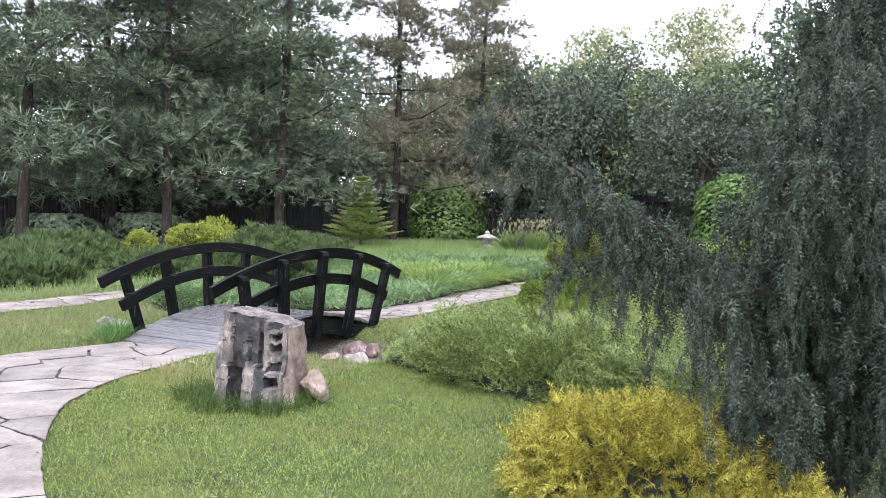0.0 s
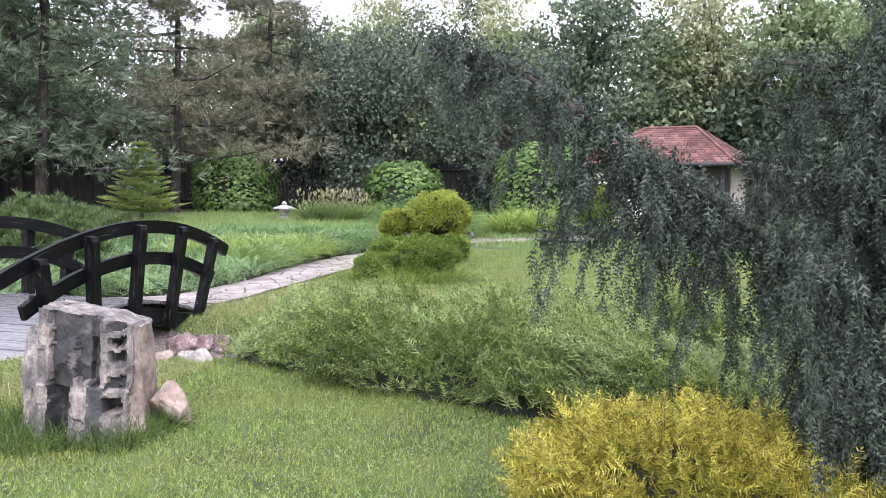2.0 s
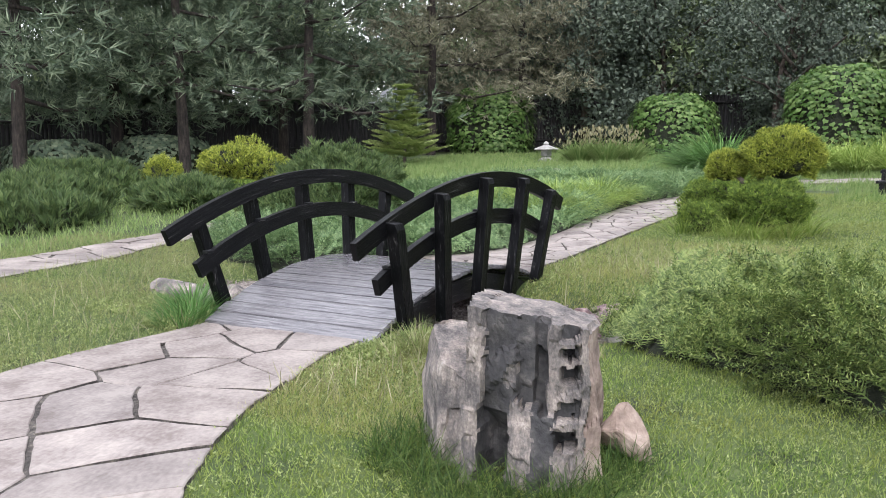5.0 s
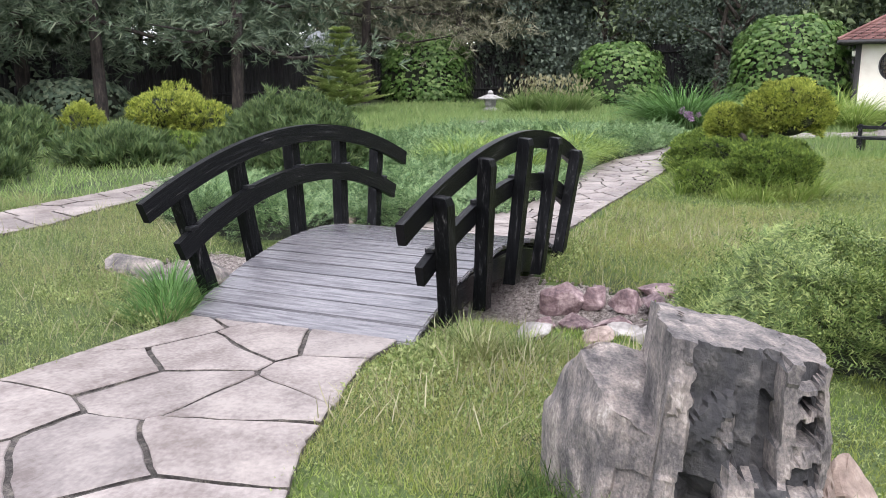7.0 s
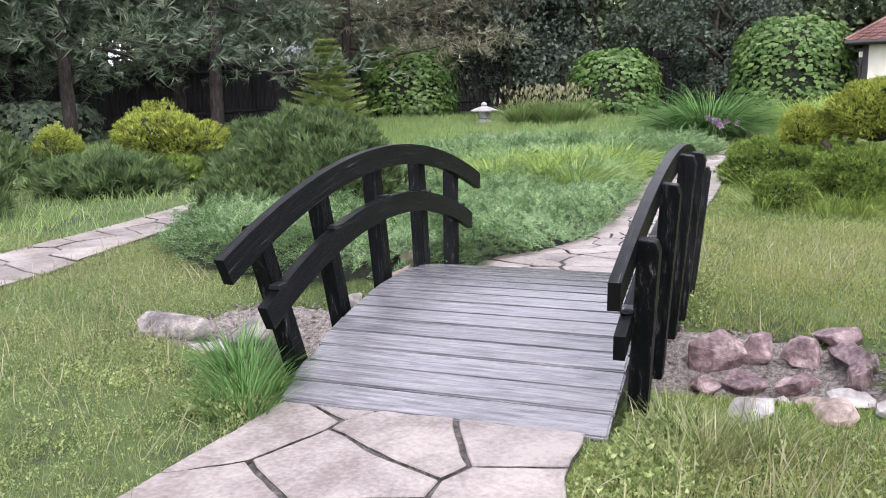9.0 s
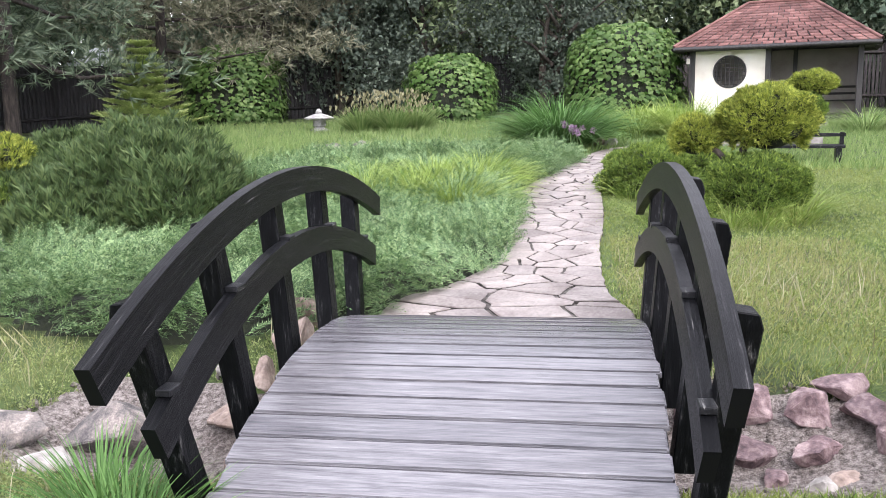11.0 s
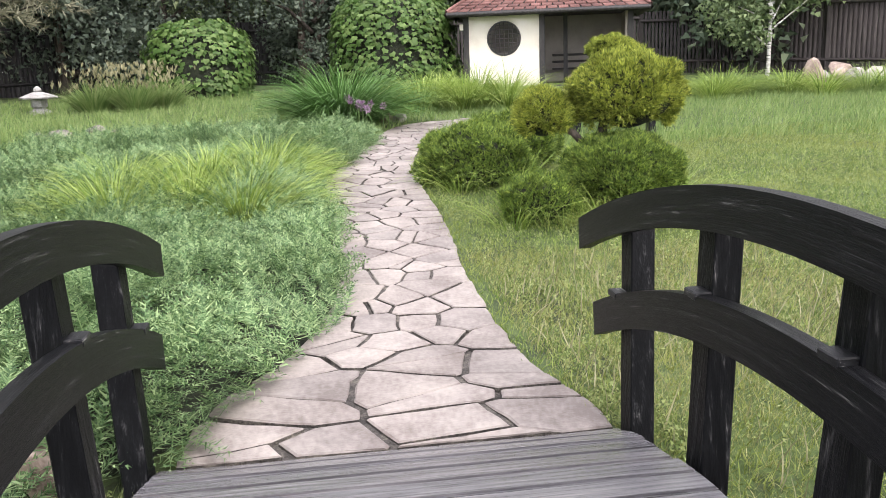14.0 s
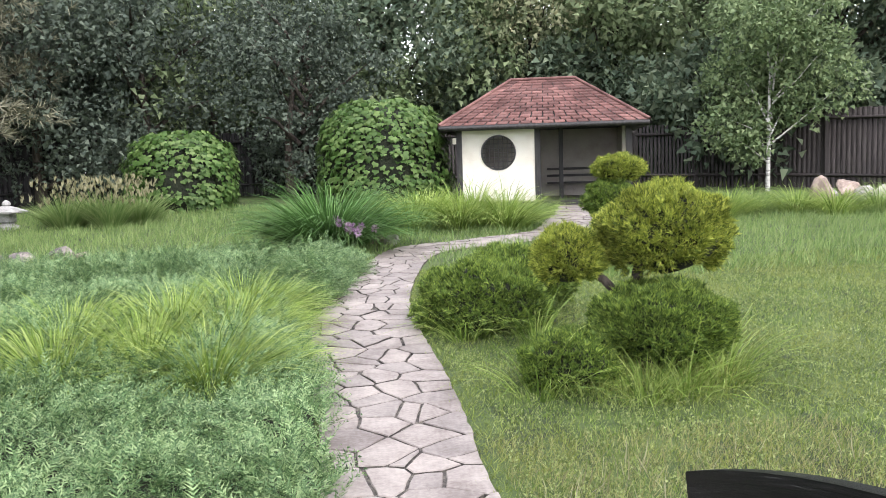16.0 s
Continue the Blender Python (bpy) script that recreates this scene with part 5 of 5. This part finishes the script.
# ---- trees ----
def tree_meshes(seed, height, spread, lobes, n, mat, leaf, bark="bark", trunk_r=0.18, low=0.3, template=LEAVES):
    """A trunk with limbs and a ragged crown of leaf clumps round the limbs' ends."""
    r = np.random.default_rng(seed)
    lines, centres = [], []
    top = np.array([r.normal(0, 0.3), r.normal(0, 0.3), height * 0.82])
    bend = r.normal(0, 0.25, 2)
    tp = [np.array([bend[0] * math.sin(t * 3), bend[1] * math.sin(t * 2.5), 0]) + top * t for t in np.linspace(0, 1, 8)]
    tp[0][2] = -0.2
    lines.append((tp, list(trunk_r * (1.15 - np.linspace(0, 1, 8) ** 0.8))))
    for i in range(lobes):
        t = low + (1 - low) * (i + r.uniform(0, 0.8)) / lobes
        o = top * min(t * 0.8, 0.95)
        a = r.uniform(0, 6.28)
        reach = spread * (1.05 - 0.55 * abs(t - 0.45) / 0.55) * r.uniform(0.55, 1.05)
        e = np.array([math.cos(a) * reach, math.sin(a) * reach, height * (t * 0.86 + 0.1) + r.normal(0, 0.25)])
        mid = (o + e) / 2 + np.array([0, 0, r.uniform(-0.1, 0.3)])
        lines.append(([o, (o + mid) / 2, mid, (mid + e) / 2, e], list(trunk_r * np.array([0.5, 0.4, 0.3, 0.2, 0.08]))))
        centres.append((e, spread * r.uniform(0.3, 0.52)))
        centres.append((mid, spread * r.uniform(0.22, 0.36)))
    centres.append((np.array([top[0], top[1], height * 0.93]), spread * 0.42))
    W = np.array([c[1] ** 2 for c in centres])
    pick = r.choice(len(centres), n, p=W / W.sum())
    C, Rr = np.array([c[0] for c in centres])[pick], np.array([c[1] for c in centres])[pick]
    D = r.normal(0, 1, (n, 3))
    D /= np.linalg.norm(D, axis=1, keepdims=True)
    rad = np.where(r.uniform(0, 1, n) < 0.75, r.uniform(0.78, 1.12, n), r.uniform(0.2, 0.8, n))
    P = C + D * (Rr * rad)[:, None] * np.array([1, 1, 0.78])
    R = frames(D + np.array([0, 0, -0.3]) + r.normal(0, 0.5, D.shape), r.uniform(0, 6.28, n))
    crown = mesh_of("crown", *scattered(template, P, R, leaf * r.uniform(0.7, 1.35, n)), M[mat])
    trunk = mesh_of("trunk", *joined([tube(p, q, 7) for p, q in lines]), M[bark], True)
    return trunk, crown


def pine_meshes(seed, height, spread, n_limbs, mat="pine", bark="pine_bark", trunk_r=0.2, low=0.22, tufts=2600, size=0.34):
    r = np.random.default_rng(seed)
    lines = [([np.array([0.15 * math.sin(t * 4 + seed), 0.12 * math.sin(t * 3), height * t - (0.2 if t == 0 else 0)]) for t in np.linspace(0, 1, 9)], list(trunk_r * (1.1 - np.linspace(0, 1, 9))))]
    P, D = [], []
    per = tufts // n_limbs
    for i in range(n_limbs):
        t = low + (0.97 - low) * (i / n_limbs) + r.uniform(-0.02, 0.02)
        a = i * 2.4 + r.uniform(-0.5, 0.5)
        reach = spread * (1.06 - t) ** 0.7 * r.uniform(0.6, 1.1)
        o = np.array([0, 0, height * t])
        e = o + np.array([math.cos(a) * reach, math.sin(a) * reach, reach * r.uniform(-0.12, 0.22)])
        mid = (o + e) / 2 + np.array([0, 0, -0.08 * reach])
        lines.append(([o, (o + mid) / 2, mid, e], list(trunk_r * (1.1 - t) * np.array([0.45, 0.36, 0.28, 0.08]))))
        k = per
        s = r.uniform(0.3, 1.05, k) ** 0.8
        base = o[None] * (1 - s[:, None]) + e[None] * s[:, None]
        pad = np.floor(s * 4) / 4 + 0.1
        base = o[None] * (1 - pad[:, None]) + e[None] * pad[:, None] + np.array([math.sin(a), -math.cos(a), 0.15]) * (np.sin(pad * 29 + i) * 0.5)[:, None]
        off = r.normal(0, 1, (k, 3)) * np.array([1, 1, 0.45]) * (0.22 + 0.13 * reach)
        P.append(base + off)
        D.append(off * np.array([1, 1, 0.5]) + np.array([math.cos(a), math.sin(a), 0.7]) * 0.4)
    P, D = np.concatenate(P), np.concatenate(D) + r.normal(0, 0.2, (per * n_limbs, 3))
    crown = mesh_of("crown", *scattered(t_tuft(10, 1.2, 0.045, seed), P, frames(D, r.uniform(0, 6.28, len(P))), size * r.uniform(0.7, 1.3, len(P))), M[mat])
    return mesh_of("trunk", *joined([tube(p, q, 7) for p, q in lines]), M[bark], True), crown


def plant(name, label, meshes, at, turn, scale=1.0, group=""):
    e = thing(name, label, "tree", (at[0], at[1], rise(at[1])), turn, group)
    e.scale = (scale, scale, scale)
    part_of("trunk", meshes[0], e)
    part_of("crown", meshes[1], e)
    return e


PINES = [pine_meshes(s, 16, 4.8, 30, m, low=0.16, tufts=3900, size=0.45) for s, m in ((11, "pine"), (12, "pine"), (13, "pine_hazy"))]
DECID = {
    "a1": tree_meshes(21, 9.5, 3.4, 12, 1500, "leaf_a", 0.42),
    "a2": tree_meshes(22, 11.0, 3.8, 13, 1700, "leaf_a", 0.42),
    "b1": tree_meshes(23, 10.0, 3.6, 13, 1600, "leaf_b", 0.4),
    "b2": tree_meshes(24, 8.0, 3.2, 11, 1400, "leaf_b", 0.38),
    "c1": tree_meshes(25, 12.0, 3.4, 13, 1500, "leaf_c", 0.36),
    "p1": tree_meshes(26, 7.0, 3.0, 15, 2600, "leaf_p", 0.25, low=0.06),
    "s1": tree_meshes(27, 4.0, 2.4, 9, 700, "leaf_a", 0.44, low=0.05, trunk_r=0.08),
}
SPEC = {"a": "dark green leafy tree behind the fence", "b": "mid-green leafy tree behind the fence", "c": "tall pale green tree rising behind others", "p": "dark purple-leaved tree behind the fence", "s": "dense dark shrub filling under the trees"}

# pines inside the fence on one side of the garden
for i, (x, y, s) in enumerate([(-14.4, 18.8, 1.0), (-19.5, 11.2, 1.05), (-17.2, 15.6, 0.95), (-21.0, 16.0, 1.1), (-18.5, 22.0, 1.0), (-13.6, 25.6, 0.95), (-24.5, 8.0, 1.1), (-23.5, 20.5, 1.1), (-10.8, 29.0, 0.9)]):
    plant("pine_tree", "tall dark green pine with sweeping limbs", PINES[2 if i in (5, 8) else i % 2], (x, y), i * 67, s, "pines along the fence")

# the wood behind the fence
tr = random.Random(5)
row1 = [(-34, 8, "b1"), (-31, 15, "a1"), (-28, 21, "b2"), (-25, 25.5, "a2"), (-25.5, 30.5, "b1"), (-21.5, 37, "a1"), (-14, 34, "b2"), (-10.2, 34.5, "b2"), (-8.2, 29.4, "p1"), (-4.8, 29.7, "p1"), (-1.2, 29.9, "p1"), (-6.4, 33.8, "b2"), (-3.0, 34.4, "b2"), (-0.2, 34.6, "b2"), (2.8, 34.6, "a2"), (5.6, 34.2, "b2"), (8.4, 33.4, "c1"), (11.6, 33.0, "b1"), (14.8, 31.6, "b1"), (18.0, 29.2, "a2"), (21.2, 26.0, "b1"), (24.5, 21.5, "a1"), (27, 15, "b1"), (-1.8, 37.5, "c1"), (-8, 38, "c1")]
for i, (x, y, k) in enumerate(row1):
    plant("leafy_tree" if k != "s1" else "shrub", SPEC[k[0]], DECID[k], (x + tr.uniform(-0.6, 0.6), y + tr.uniform(-0.6, 0.6)), tr.uniform(0, 360), tr.uniform(0.92, 1.12), "trees of the wood")
for i in range(18):
    a = radians(-64 + i * 6.9)
    k = tr.choice(["b1", "b2", "c1", "c1", "a2"])
    d = tr.uniform(46, 52)
    plant("leafy_tree", SPEC[k[0]], DECID[k], (d * math.sin(a) * 0.95, d * math.cos(a) - 4), tr.uniform(0, 360), tr.uniform(0.72, 0.95), "trees of the wood")
for i in range(20):
    a = radians(-66 + i * 6.3)
    d = tr.uniform(36, 41)
    plant("shrub", SPEC["s"], DECID["s1"], (d * math.sin(a) * 0.98, d * math.cos(a) - 1.5), tr.uniform(0, 360), tr.uniform(0.8, 1.2), "undergrowth behind the fence")

for i, (x, y) in enumerate([(-34, 6), (-32, 11), (-30, 16), (-27.5, 20), (-25, 23), (-22.5, 25.5), (-28.5, 14), (-24.5, 19.5), (-19, 29.5), (-14, 31), (7.5, 34.0), (10.0, 32.4), (12.2, 31.6), (14.0, 30.2), (16.0, 28.8), (18.0, 27.0), (20.0, 24.5), (22.0, 21.5), (13.0, 34.0), (17.0, 32.0), (9.0, 36.0)]):
    plant("shrub", SPEC["s"], DECID["s1"], (x, y), i * 71, 1.0 + 0.1 * (i % 3), "undergrowth behind the fence")

# young spruce in front of the fence
sp = thing("young_spruce", "young light green conical spruce", "tree")
sx, sy, sh = -11.0, 19.5, 2.75
sz = ground_z(sx, sy)
stems(sp, [([(sx, sy, sz - 0.1), (sx, sy, sz + sh)], [0.07, 0.01])])
k = 3600
t = rng.uniform(0, 1, k) ** 1.35
tier = 0.6 * np.floor(t * 12) / 12 + 0.4 * t + 0.02
a = rng.uniform(0, 6.28, k)
reach = 1.3 * (1 - t) ** 1.15 * rng.uniform(0.25, 1.0, k) ** 0.6 * (0.75 + 0.35 * np.sin(a * 3 + t * 31))
pos = np.column_stack([sx + np.cos(a) * reach, sy + np.sin(a) * reach, sz + 0.15 + tier * sh * 0.93 + 0.28 * reach])
part_of("crown", mesh_of("crown", *scattered(SPRAY, pos, frames(np.column_stack([np.cos(a), np.sin(a), np.full(k, 0.45)])), rng.uniform(0.22, 0.4, k)), M["spruce"]), sp)

# birch by the far fence
bt, bc = tree_meshes(41, 8.5, 2.0, 22, 2600, "leaf_birch", 0.26, "birch_bark", 0.065, 0.12)
plant("birch_tree", "slender birch with white bark and hanging twigs", (bt, bc), (13.5, 25.4), 30, 1.0).rotation_euler = (radians(2), radians(5), 0.5)


# ---- weeping conifer at the start of the walk ----
wt = thing("weeping_conifer", "dark blue-green conifer with long drooping branches", "tree")
wx, wy = 7.75, -1.7
limbs = [([(wx, wy, -0.1), (wx + 0.05, wy, 1.2), (wx - 0.05, wy + 0.05, 2.6), (wx + 0.05, wy, 4.2), (wx, wy, 6.0)], [0.12, 0.11, 0.09, 0.07, 0.03]),
         ([(wx, wy, 1.0), (7.37, -1.95, 1.24), (6.95, -2.05, 1.5), (6.45, -2.1, 1.84), (5.83, -2.2, 2.25), (5.5, -2.25, 2.33)], [0.05, 0.04, 0.03, 0.024, 0.017, 0.006])]
for i in range(44):
    r = random.Random(500 + i)
    z = 0.6 + i * 0.115
    a = r.uniform(0, 6.28) if i % 2 else r.uniform(2.7, 4.9)
    L = r.uniform(0.35, 0.7) if z > 2.3 else r.uniform(0.45, 0.95)
    c, s = math.cos(a), math.sin(a)
    up_ = r.uniform(-0.05, 0.45)
    limbs.append(([(wx, wy, z), (wx + c * L * 0.5, wy + s * L * 0.5, z + up_ * 0.8), (wx + c * L, wy + s * L, z + up_)], [0.024, 0.016, 0.006]))
for i in range(26):
    r = random.Random(800 + i)
    z = 0.35 + i * 0.075
    a = r.uniform(-2.4, 1.2)
    L = r.uniform(0.6, 1.3)
    c, s = math.cos(a), math.sin(a)
    limbs.append(([(wx, wy, z), (wx + c * L * 0.5, wy + s * L * 0.5, z + 0.2), (wx + c * L, wy + s * L, z + 0.15)], [0.024, 0.016, 0.006]))
for k, (t_, dx, dy, L) in enumerate([(1.5, -0.1, -0.8, 0.5), (2.2, -0.3, 0.7, 0.6), (2.8, -0.3, -0.5, 0.4), (3.4, -0.2, 0.6, 0.4), (1.6, -1.0, -0.1, 1.1), (1.8, -0.4, 0.7, 0.7), (2.6, -1.0, 0.2, 0.6)]):
    Q = np.array(limbs[1][0])
    o = Q[int(t_)] + (Q[int(t_) + 1] - Q[int(t_)]) * (t_ - int(t_))
    limbs.append(([tuple(o), tuple(o + np.array([dx, dy, 0.15]) * L * 0.5), tuple(o + np.array([dx, dy, 0.0]) * L)], [0.018, 0.012, 0.005]))
part_of("trunk", mesh_of("wtrunk", *tube(*limbs[0], 9), M["bark"], True), wt)
for p, q in limbs[1:]:
    part_of("limb", mesh_of("wlimb", *tube(p, [v * 0.7 for v in q], 6), M["bark"], True), wt)
WP, WD, WS = [], [], []
for li, (p, q) in enumerate(limbs):
    P = np.array(p, float)
    seg = np.linalg.norm(np.diff(P, axis=0), axis=1).sum()
    n = int(seg * (40 if li == 1 else 14 if li else 7))
    for _ in range(n):
        t = rng.uniform(0.06, 1.0) * (len(P) - 1)
        i = min(int(t), len(P) - 2)
        o = P[i] + (P[i + 1] - P[i]) * (t - i) + rng.normal(0, 0.07, 3) + np.array([0, 0, 0.05])
        hang = min(rng.uniform(0.25, 0.95), max(0.15, o[2] - 0.08))
        if li == 1:
            hang = min(rng.uniform(0.12, 1.15) * (0.3 + 0.7 * (1 - (t / 5) ** 2)), o[2] - 0.1)
        elif li >= len(limbs) - 7:
            hang = min(rng.uniform(0.12, 0.45), o[2] - 0.1)
        sway = rng.normal(0, 0.09, 2)
        m = int(14 + hang * 85)
        u = rng.uniform(0, 1, m)
        WP.append(np.column_stack([o[0] + sway[0] * u + rng.normal(0, 0.02, m) * (1.2 - 0.7 * u), o[1] + sway[1] * u + rng.normal(0, 0.02, m) * (1.2 - 0.7 * u), o[2] - hang * u]))
        WD.append(np.column_stack([rng.normal(0, 0.34, (m, 2)), -np.ones(m)]))
        WS.append(rng.uniform(0.08, 0.135, m) * (1.25 - 0.55 * u))
for p, q in limbs[1:]:
    P = np.array(p, float)
    seg = np.linalg.norm(np.diff(P, axis=0), axis=1).sum()
    m = int(seg * 300)
    t = rng.uniform(0.1, 1.0, m) * (len(P) - 1)
    i = np.minimum(t.astype(int), len(P) - 2)
    WP.append(P[i] + (P[i + 1] - P[i]) * (t - i)[:, None] + rng.normal(0, 0.035, (m, 3)))
    D = (P[-1] - P[0]) / np.linalg.norm(P[-1] - P[0])
    WD.append(rng.normal(0, 0.7, (m, 3)) + D * 0.6 - np.array([0, 0, 0.35]))
    WS.append(rng.uniform(0.08, 0.15, m))
WP, WD, WS = np.concatenate(WP), np.concatenate(WD), np.concatenate(WS)
ok = WP[:, 2] > 0.05
WP, WD, WS = WP[ok], WD[ok], WS[ok]
part_of("foliage", mesh_of("wfol", *scattered(t_spray(4, 0.22, 0.12, 0.05), WP, frames(WD, rng.uniform(0, 6.28, len(WP))), WS), M["weeping"]), wt, "hanging dark needle sprays")


# ---- houses beyond the fence ----
def house(at, turn, w, d, h, roof_h, label, roofmat="sheet"):
    e = thing("house", label, "house", (at[0], at[1], rise(at[1])), turn)
    part("wall", box_bm(-w / 2, w / 2, -d / 2, d / 2, -0.3, h), M["house_wall"], e)
    bm = bmesh.new()
    o = 0.4
    v = [bm.verts.new(c) for c in ((-w / 2 - o, -d / 2 - o, h), (w / 2 + o, -d / 2 - o, h), (w / 2 + o, d / 2 + o, h), (-w / 2 - o, d / 2 + o, h), (-w / 5, 0, h + roof_h), (w / 5, 0, h + roof_h))]
    for f in ((0, 1, 5, 4), (1, 2, 5), (2, 3, 4, 5), (3, 0, 4), (0, 3, 2, 1)):
        bm.faces.new([v[i] for i in f])
    part("roof", bm, M[roofmat], e)
    for x in (-w / 4, w / 4):
        wd = part("window", box_bm(x - 0.45, x + 0.45, -d / 2 - 0.03, -d / 2 + 0.02, 0.9, 2.0), M["plaster"], e)
        part("pane", box_bm(x - 0.38, x + 0.38, -d / 2 - 0.035, -d / 2 - 0.028, 0.97, 1.93), M["glass"], wd)


house((-18.6, 32.0), 38, 4.6, 4, 2.0, 0.95, "small pale outbuilding with a grey sheet roof")
house((-21.6, 27.6), 52, 4.5, 2.4, 1.9, 0.12, "long shed with a flat grey roof beyond the fence")

# ---- paths, laid last ----
flag_path(LANE_NEAR, "garden_path", "crazy-paved path of large pale flagstones", 0.62, 3, 0.017, 11)
flag_path(LANE_FAR, "garden_path_far", "winding crazy-paved path of pale flagstones", 0.31, 4, 0.013, 12)
flag_path(LANE_SIDE, "side_path", "straight flagstone side path through the lawn", 0.5, 2, 0.018, 13)


# ---- lawn and rough grass ----
def free(P, extra=0.02):
    X, Y = P[:, 0], P[:, 1]
    ok = np.ones(len(P), bool)
    for lane in (LANE_NEAR, LANE_FAR, LANE_SIDE):
        ok &= lane.dist(X, Y) > -0.015 - 0.07 * rng.uniform(0, 1, len(P)) ** 4
    ok &= ~((np.abs(X) < 0.95) & (Y > 0.1) & (Y < 3.25))
    ok &= np.array([stream(x, y) for x, y in P]) < 0.1
    ok &= ~inside(P, JUN_L)
    return ok


def rect(x0, x1, y0, y1, n):
    P = np.column_stack([rng.uniform(x0, x1, n), rng.uniform(y0, y1, n)])
    return P[free(P)]


P = rect(0.8, 8.6, -5.6, 1.2, 190000)
P = P[~((P[:, 0] > 4.6) & (P[:, 1] > 0.5))]
grass_patch("lawn", "short mown green lawn with yellowish patches", P, 0.06, "lawn", LAWN, 0.6)
P = rect(0.55, 9.5, 2.4, 13.5, 190000)
grass_patch("lawn", "longer lawn grass beyond the stream", P, 0.07, "lawn", LAWN, 0.7, 0.85)
P = rect(-7.6, -0.7, -3.6, 4.2, 105000)
grass_patch("meadow", "rough seeding grass beside the path", P, 0.092, "meadow", BLADE, 0.4, 0.85)
P = np.concatenate([rect(0.85, 3.2, 2.5, 6.5, 24000), rect(0.85, 2.6, -1.6, 0.7, 14000)])
grass_patch("meadow", "dry seeding grass beside the bridge", P, 0.075, "dry_meadow", BLADE, 0.45)
P = np.concatenate([rect(-16, -5.5, -2, 20, 30000), rect(-12, 3.5, 14, 26, 42000), rect(3.0, 16, 12, 24, 42000), rect(9, 16, 2, 13, 15000)])
grass_patch("meadow", "long green grass of the far garden", P, 0.22, "pale_grass", LAWN, 0.45, 0.6)
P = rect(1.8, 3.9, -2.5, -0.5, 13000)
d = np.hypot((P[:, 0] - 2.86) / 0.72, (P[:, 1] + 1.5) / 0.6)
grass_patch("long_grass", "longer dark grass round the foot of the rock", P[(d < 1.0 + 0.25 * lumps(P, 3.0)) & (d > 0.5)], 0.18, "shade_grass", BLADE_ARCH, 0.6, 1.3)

# small-leaved weeds through the grass
WEED = t_far_leaves(5, 0.8, 9)


def weeds(label, P, size):
    n = len(P)
    pos = np.column_stack([P, zs(P) + rng.uniform(0.2, 1.3, n) * size])
    tagged(part_of("weeds", mesh_of("weeds", *scattered(WEED, pos, frames(rng.normal(0, 1, (n, 3)) + np.array([0, 0, 0.6])), size * rng.uniform(0.6, 1.3, n)), M["weed"])), label, "weeds", kind="stuff")


weeds("small-leaved green weeds through the rough grass", clumped(rect(-7.0, -0.75, -3.4, 4.0, 30000), 1.6), 0.023)
weeds("leafy weeds along the bridge and stream", np.concatenate([rect(0.85, 1.3, -0.5, 0.8, 500), rect(0.9, 2.6, -0.9, 0.6, 1200), rect(-2.6, -0.85, 0.0, 1.0, 900), rect(0.9, 1.2, 2.4, 3.6, 300)]), 0.03)
weeds("clover-like weeds in the lawn", clumped(rect(0.9, 8.0, 3.0, 12.0, 26000), 1.2), 0.026)
weeds("small weeds and clover in the mown lawn", clumped(rect(1.0, 7.5, -5.0, 0.5, 22000), 1.8), 0.02)

P = np.concatenate([rect(0.9, 3.0, 2.4, 6.0, 1100), rect(-6.8, -0.8, -3.2, 3.6, 2500), rect(0.9, 2.6, -1.2, 0.6, 900)])
grass_patch("seed_heads", "thin tan seed heads above the rough grass", clumped(P, 0.8), 0.2, "seed", t_blade(3, 0.02, 0.3), 0.35)
d = rect(1.2, 3.4, 6.9, 8.6, 2600)
grass_patch("long_grass", "long grass grown up round the clipped yew", d[np.hypot(d[:, 0] - 2.3, d[:, 1] - 7.7) < 0.85], 0.26, "lawn", BLADE_ARCH, 0.5, 1.3)

# tufts and weeds at the bridge's ends
for x, y, h in ((-1.15, 0.25, 0.36), (-1.02, -0.02, 0.28), (-1.4, 0.5, 0.34), (1.22, -0.1, 0.18), (1.34, 0.16, 0.22), (1.16, 0.36, 0.22), (1.6, 0.3, 0.2)):
    tussock("grass_tuft", "uncut grass tuft at the end of the bridge", (x, y), 0.4, h, 220, "blue_grass" if x < 0 else "meadow", BLADE, 0.7, "tufts at the bridge ends")
weeds("taller leafy weeds against the bridge posts", np.concatenate([rect(0.95, 1.3, -0.3, 0.5, 900), rect(-1.35, -0.95, -0.2, 0.7, 700)]), 0.036)
for x, y in ((1.45, 7.4), (2.2, 7.2), (2.9, 7.35), (1.25, 9.35), (1.9, 9.15), (3.1, 7.75), (2.5, 7.15)):
    tussock("grass_tuft", "tall grass blades growing through the clipped yew", (x, y), 0.5, 0.55, 90, "tall_grass", BLADE_ARCH, 1.0, "grass through the yews")
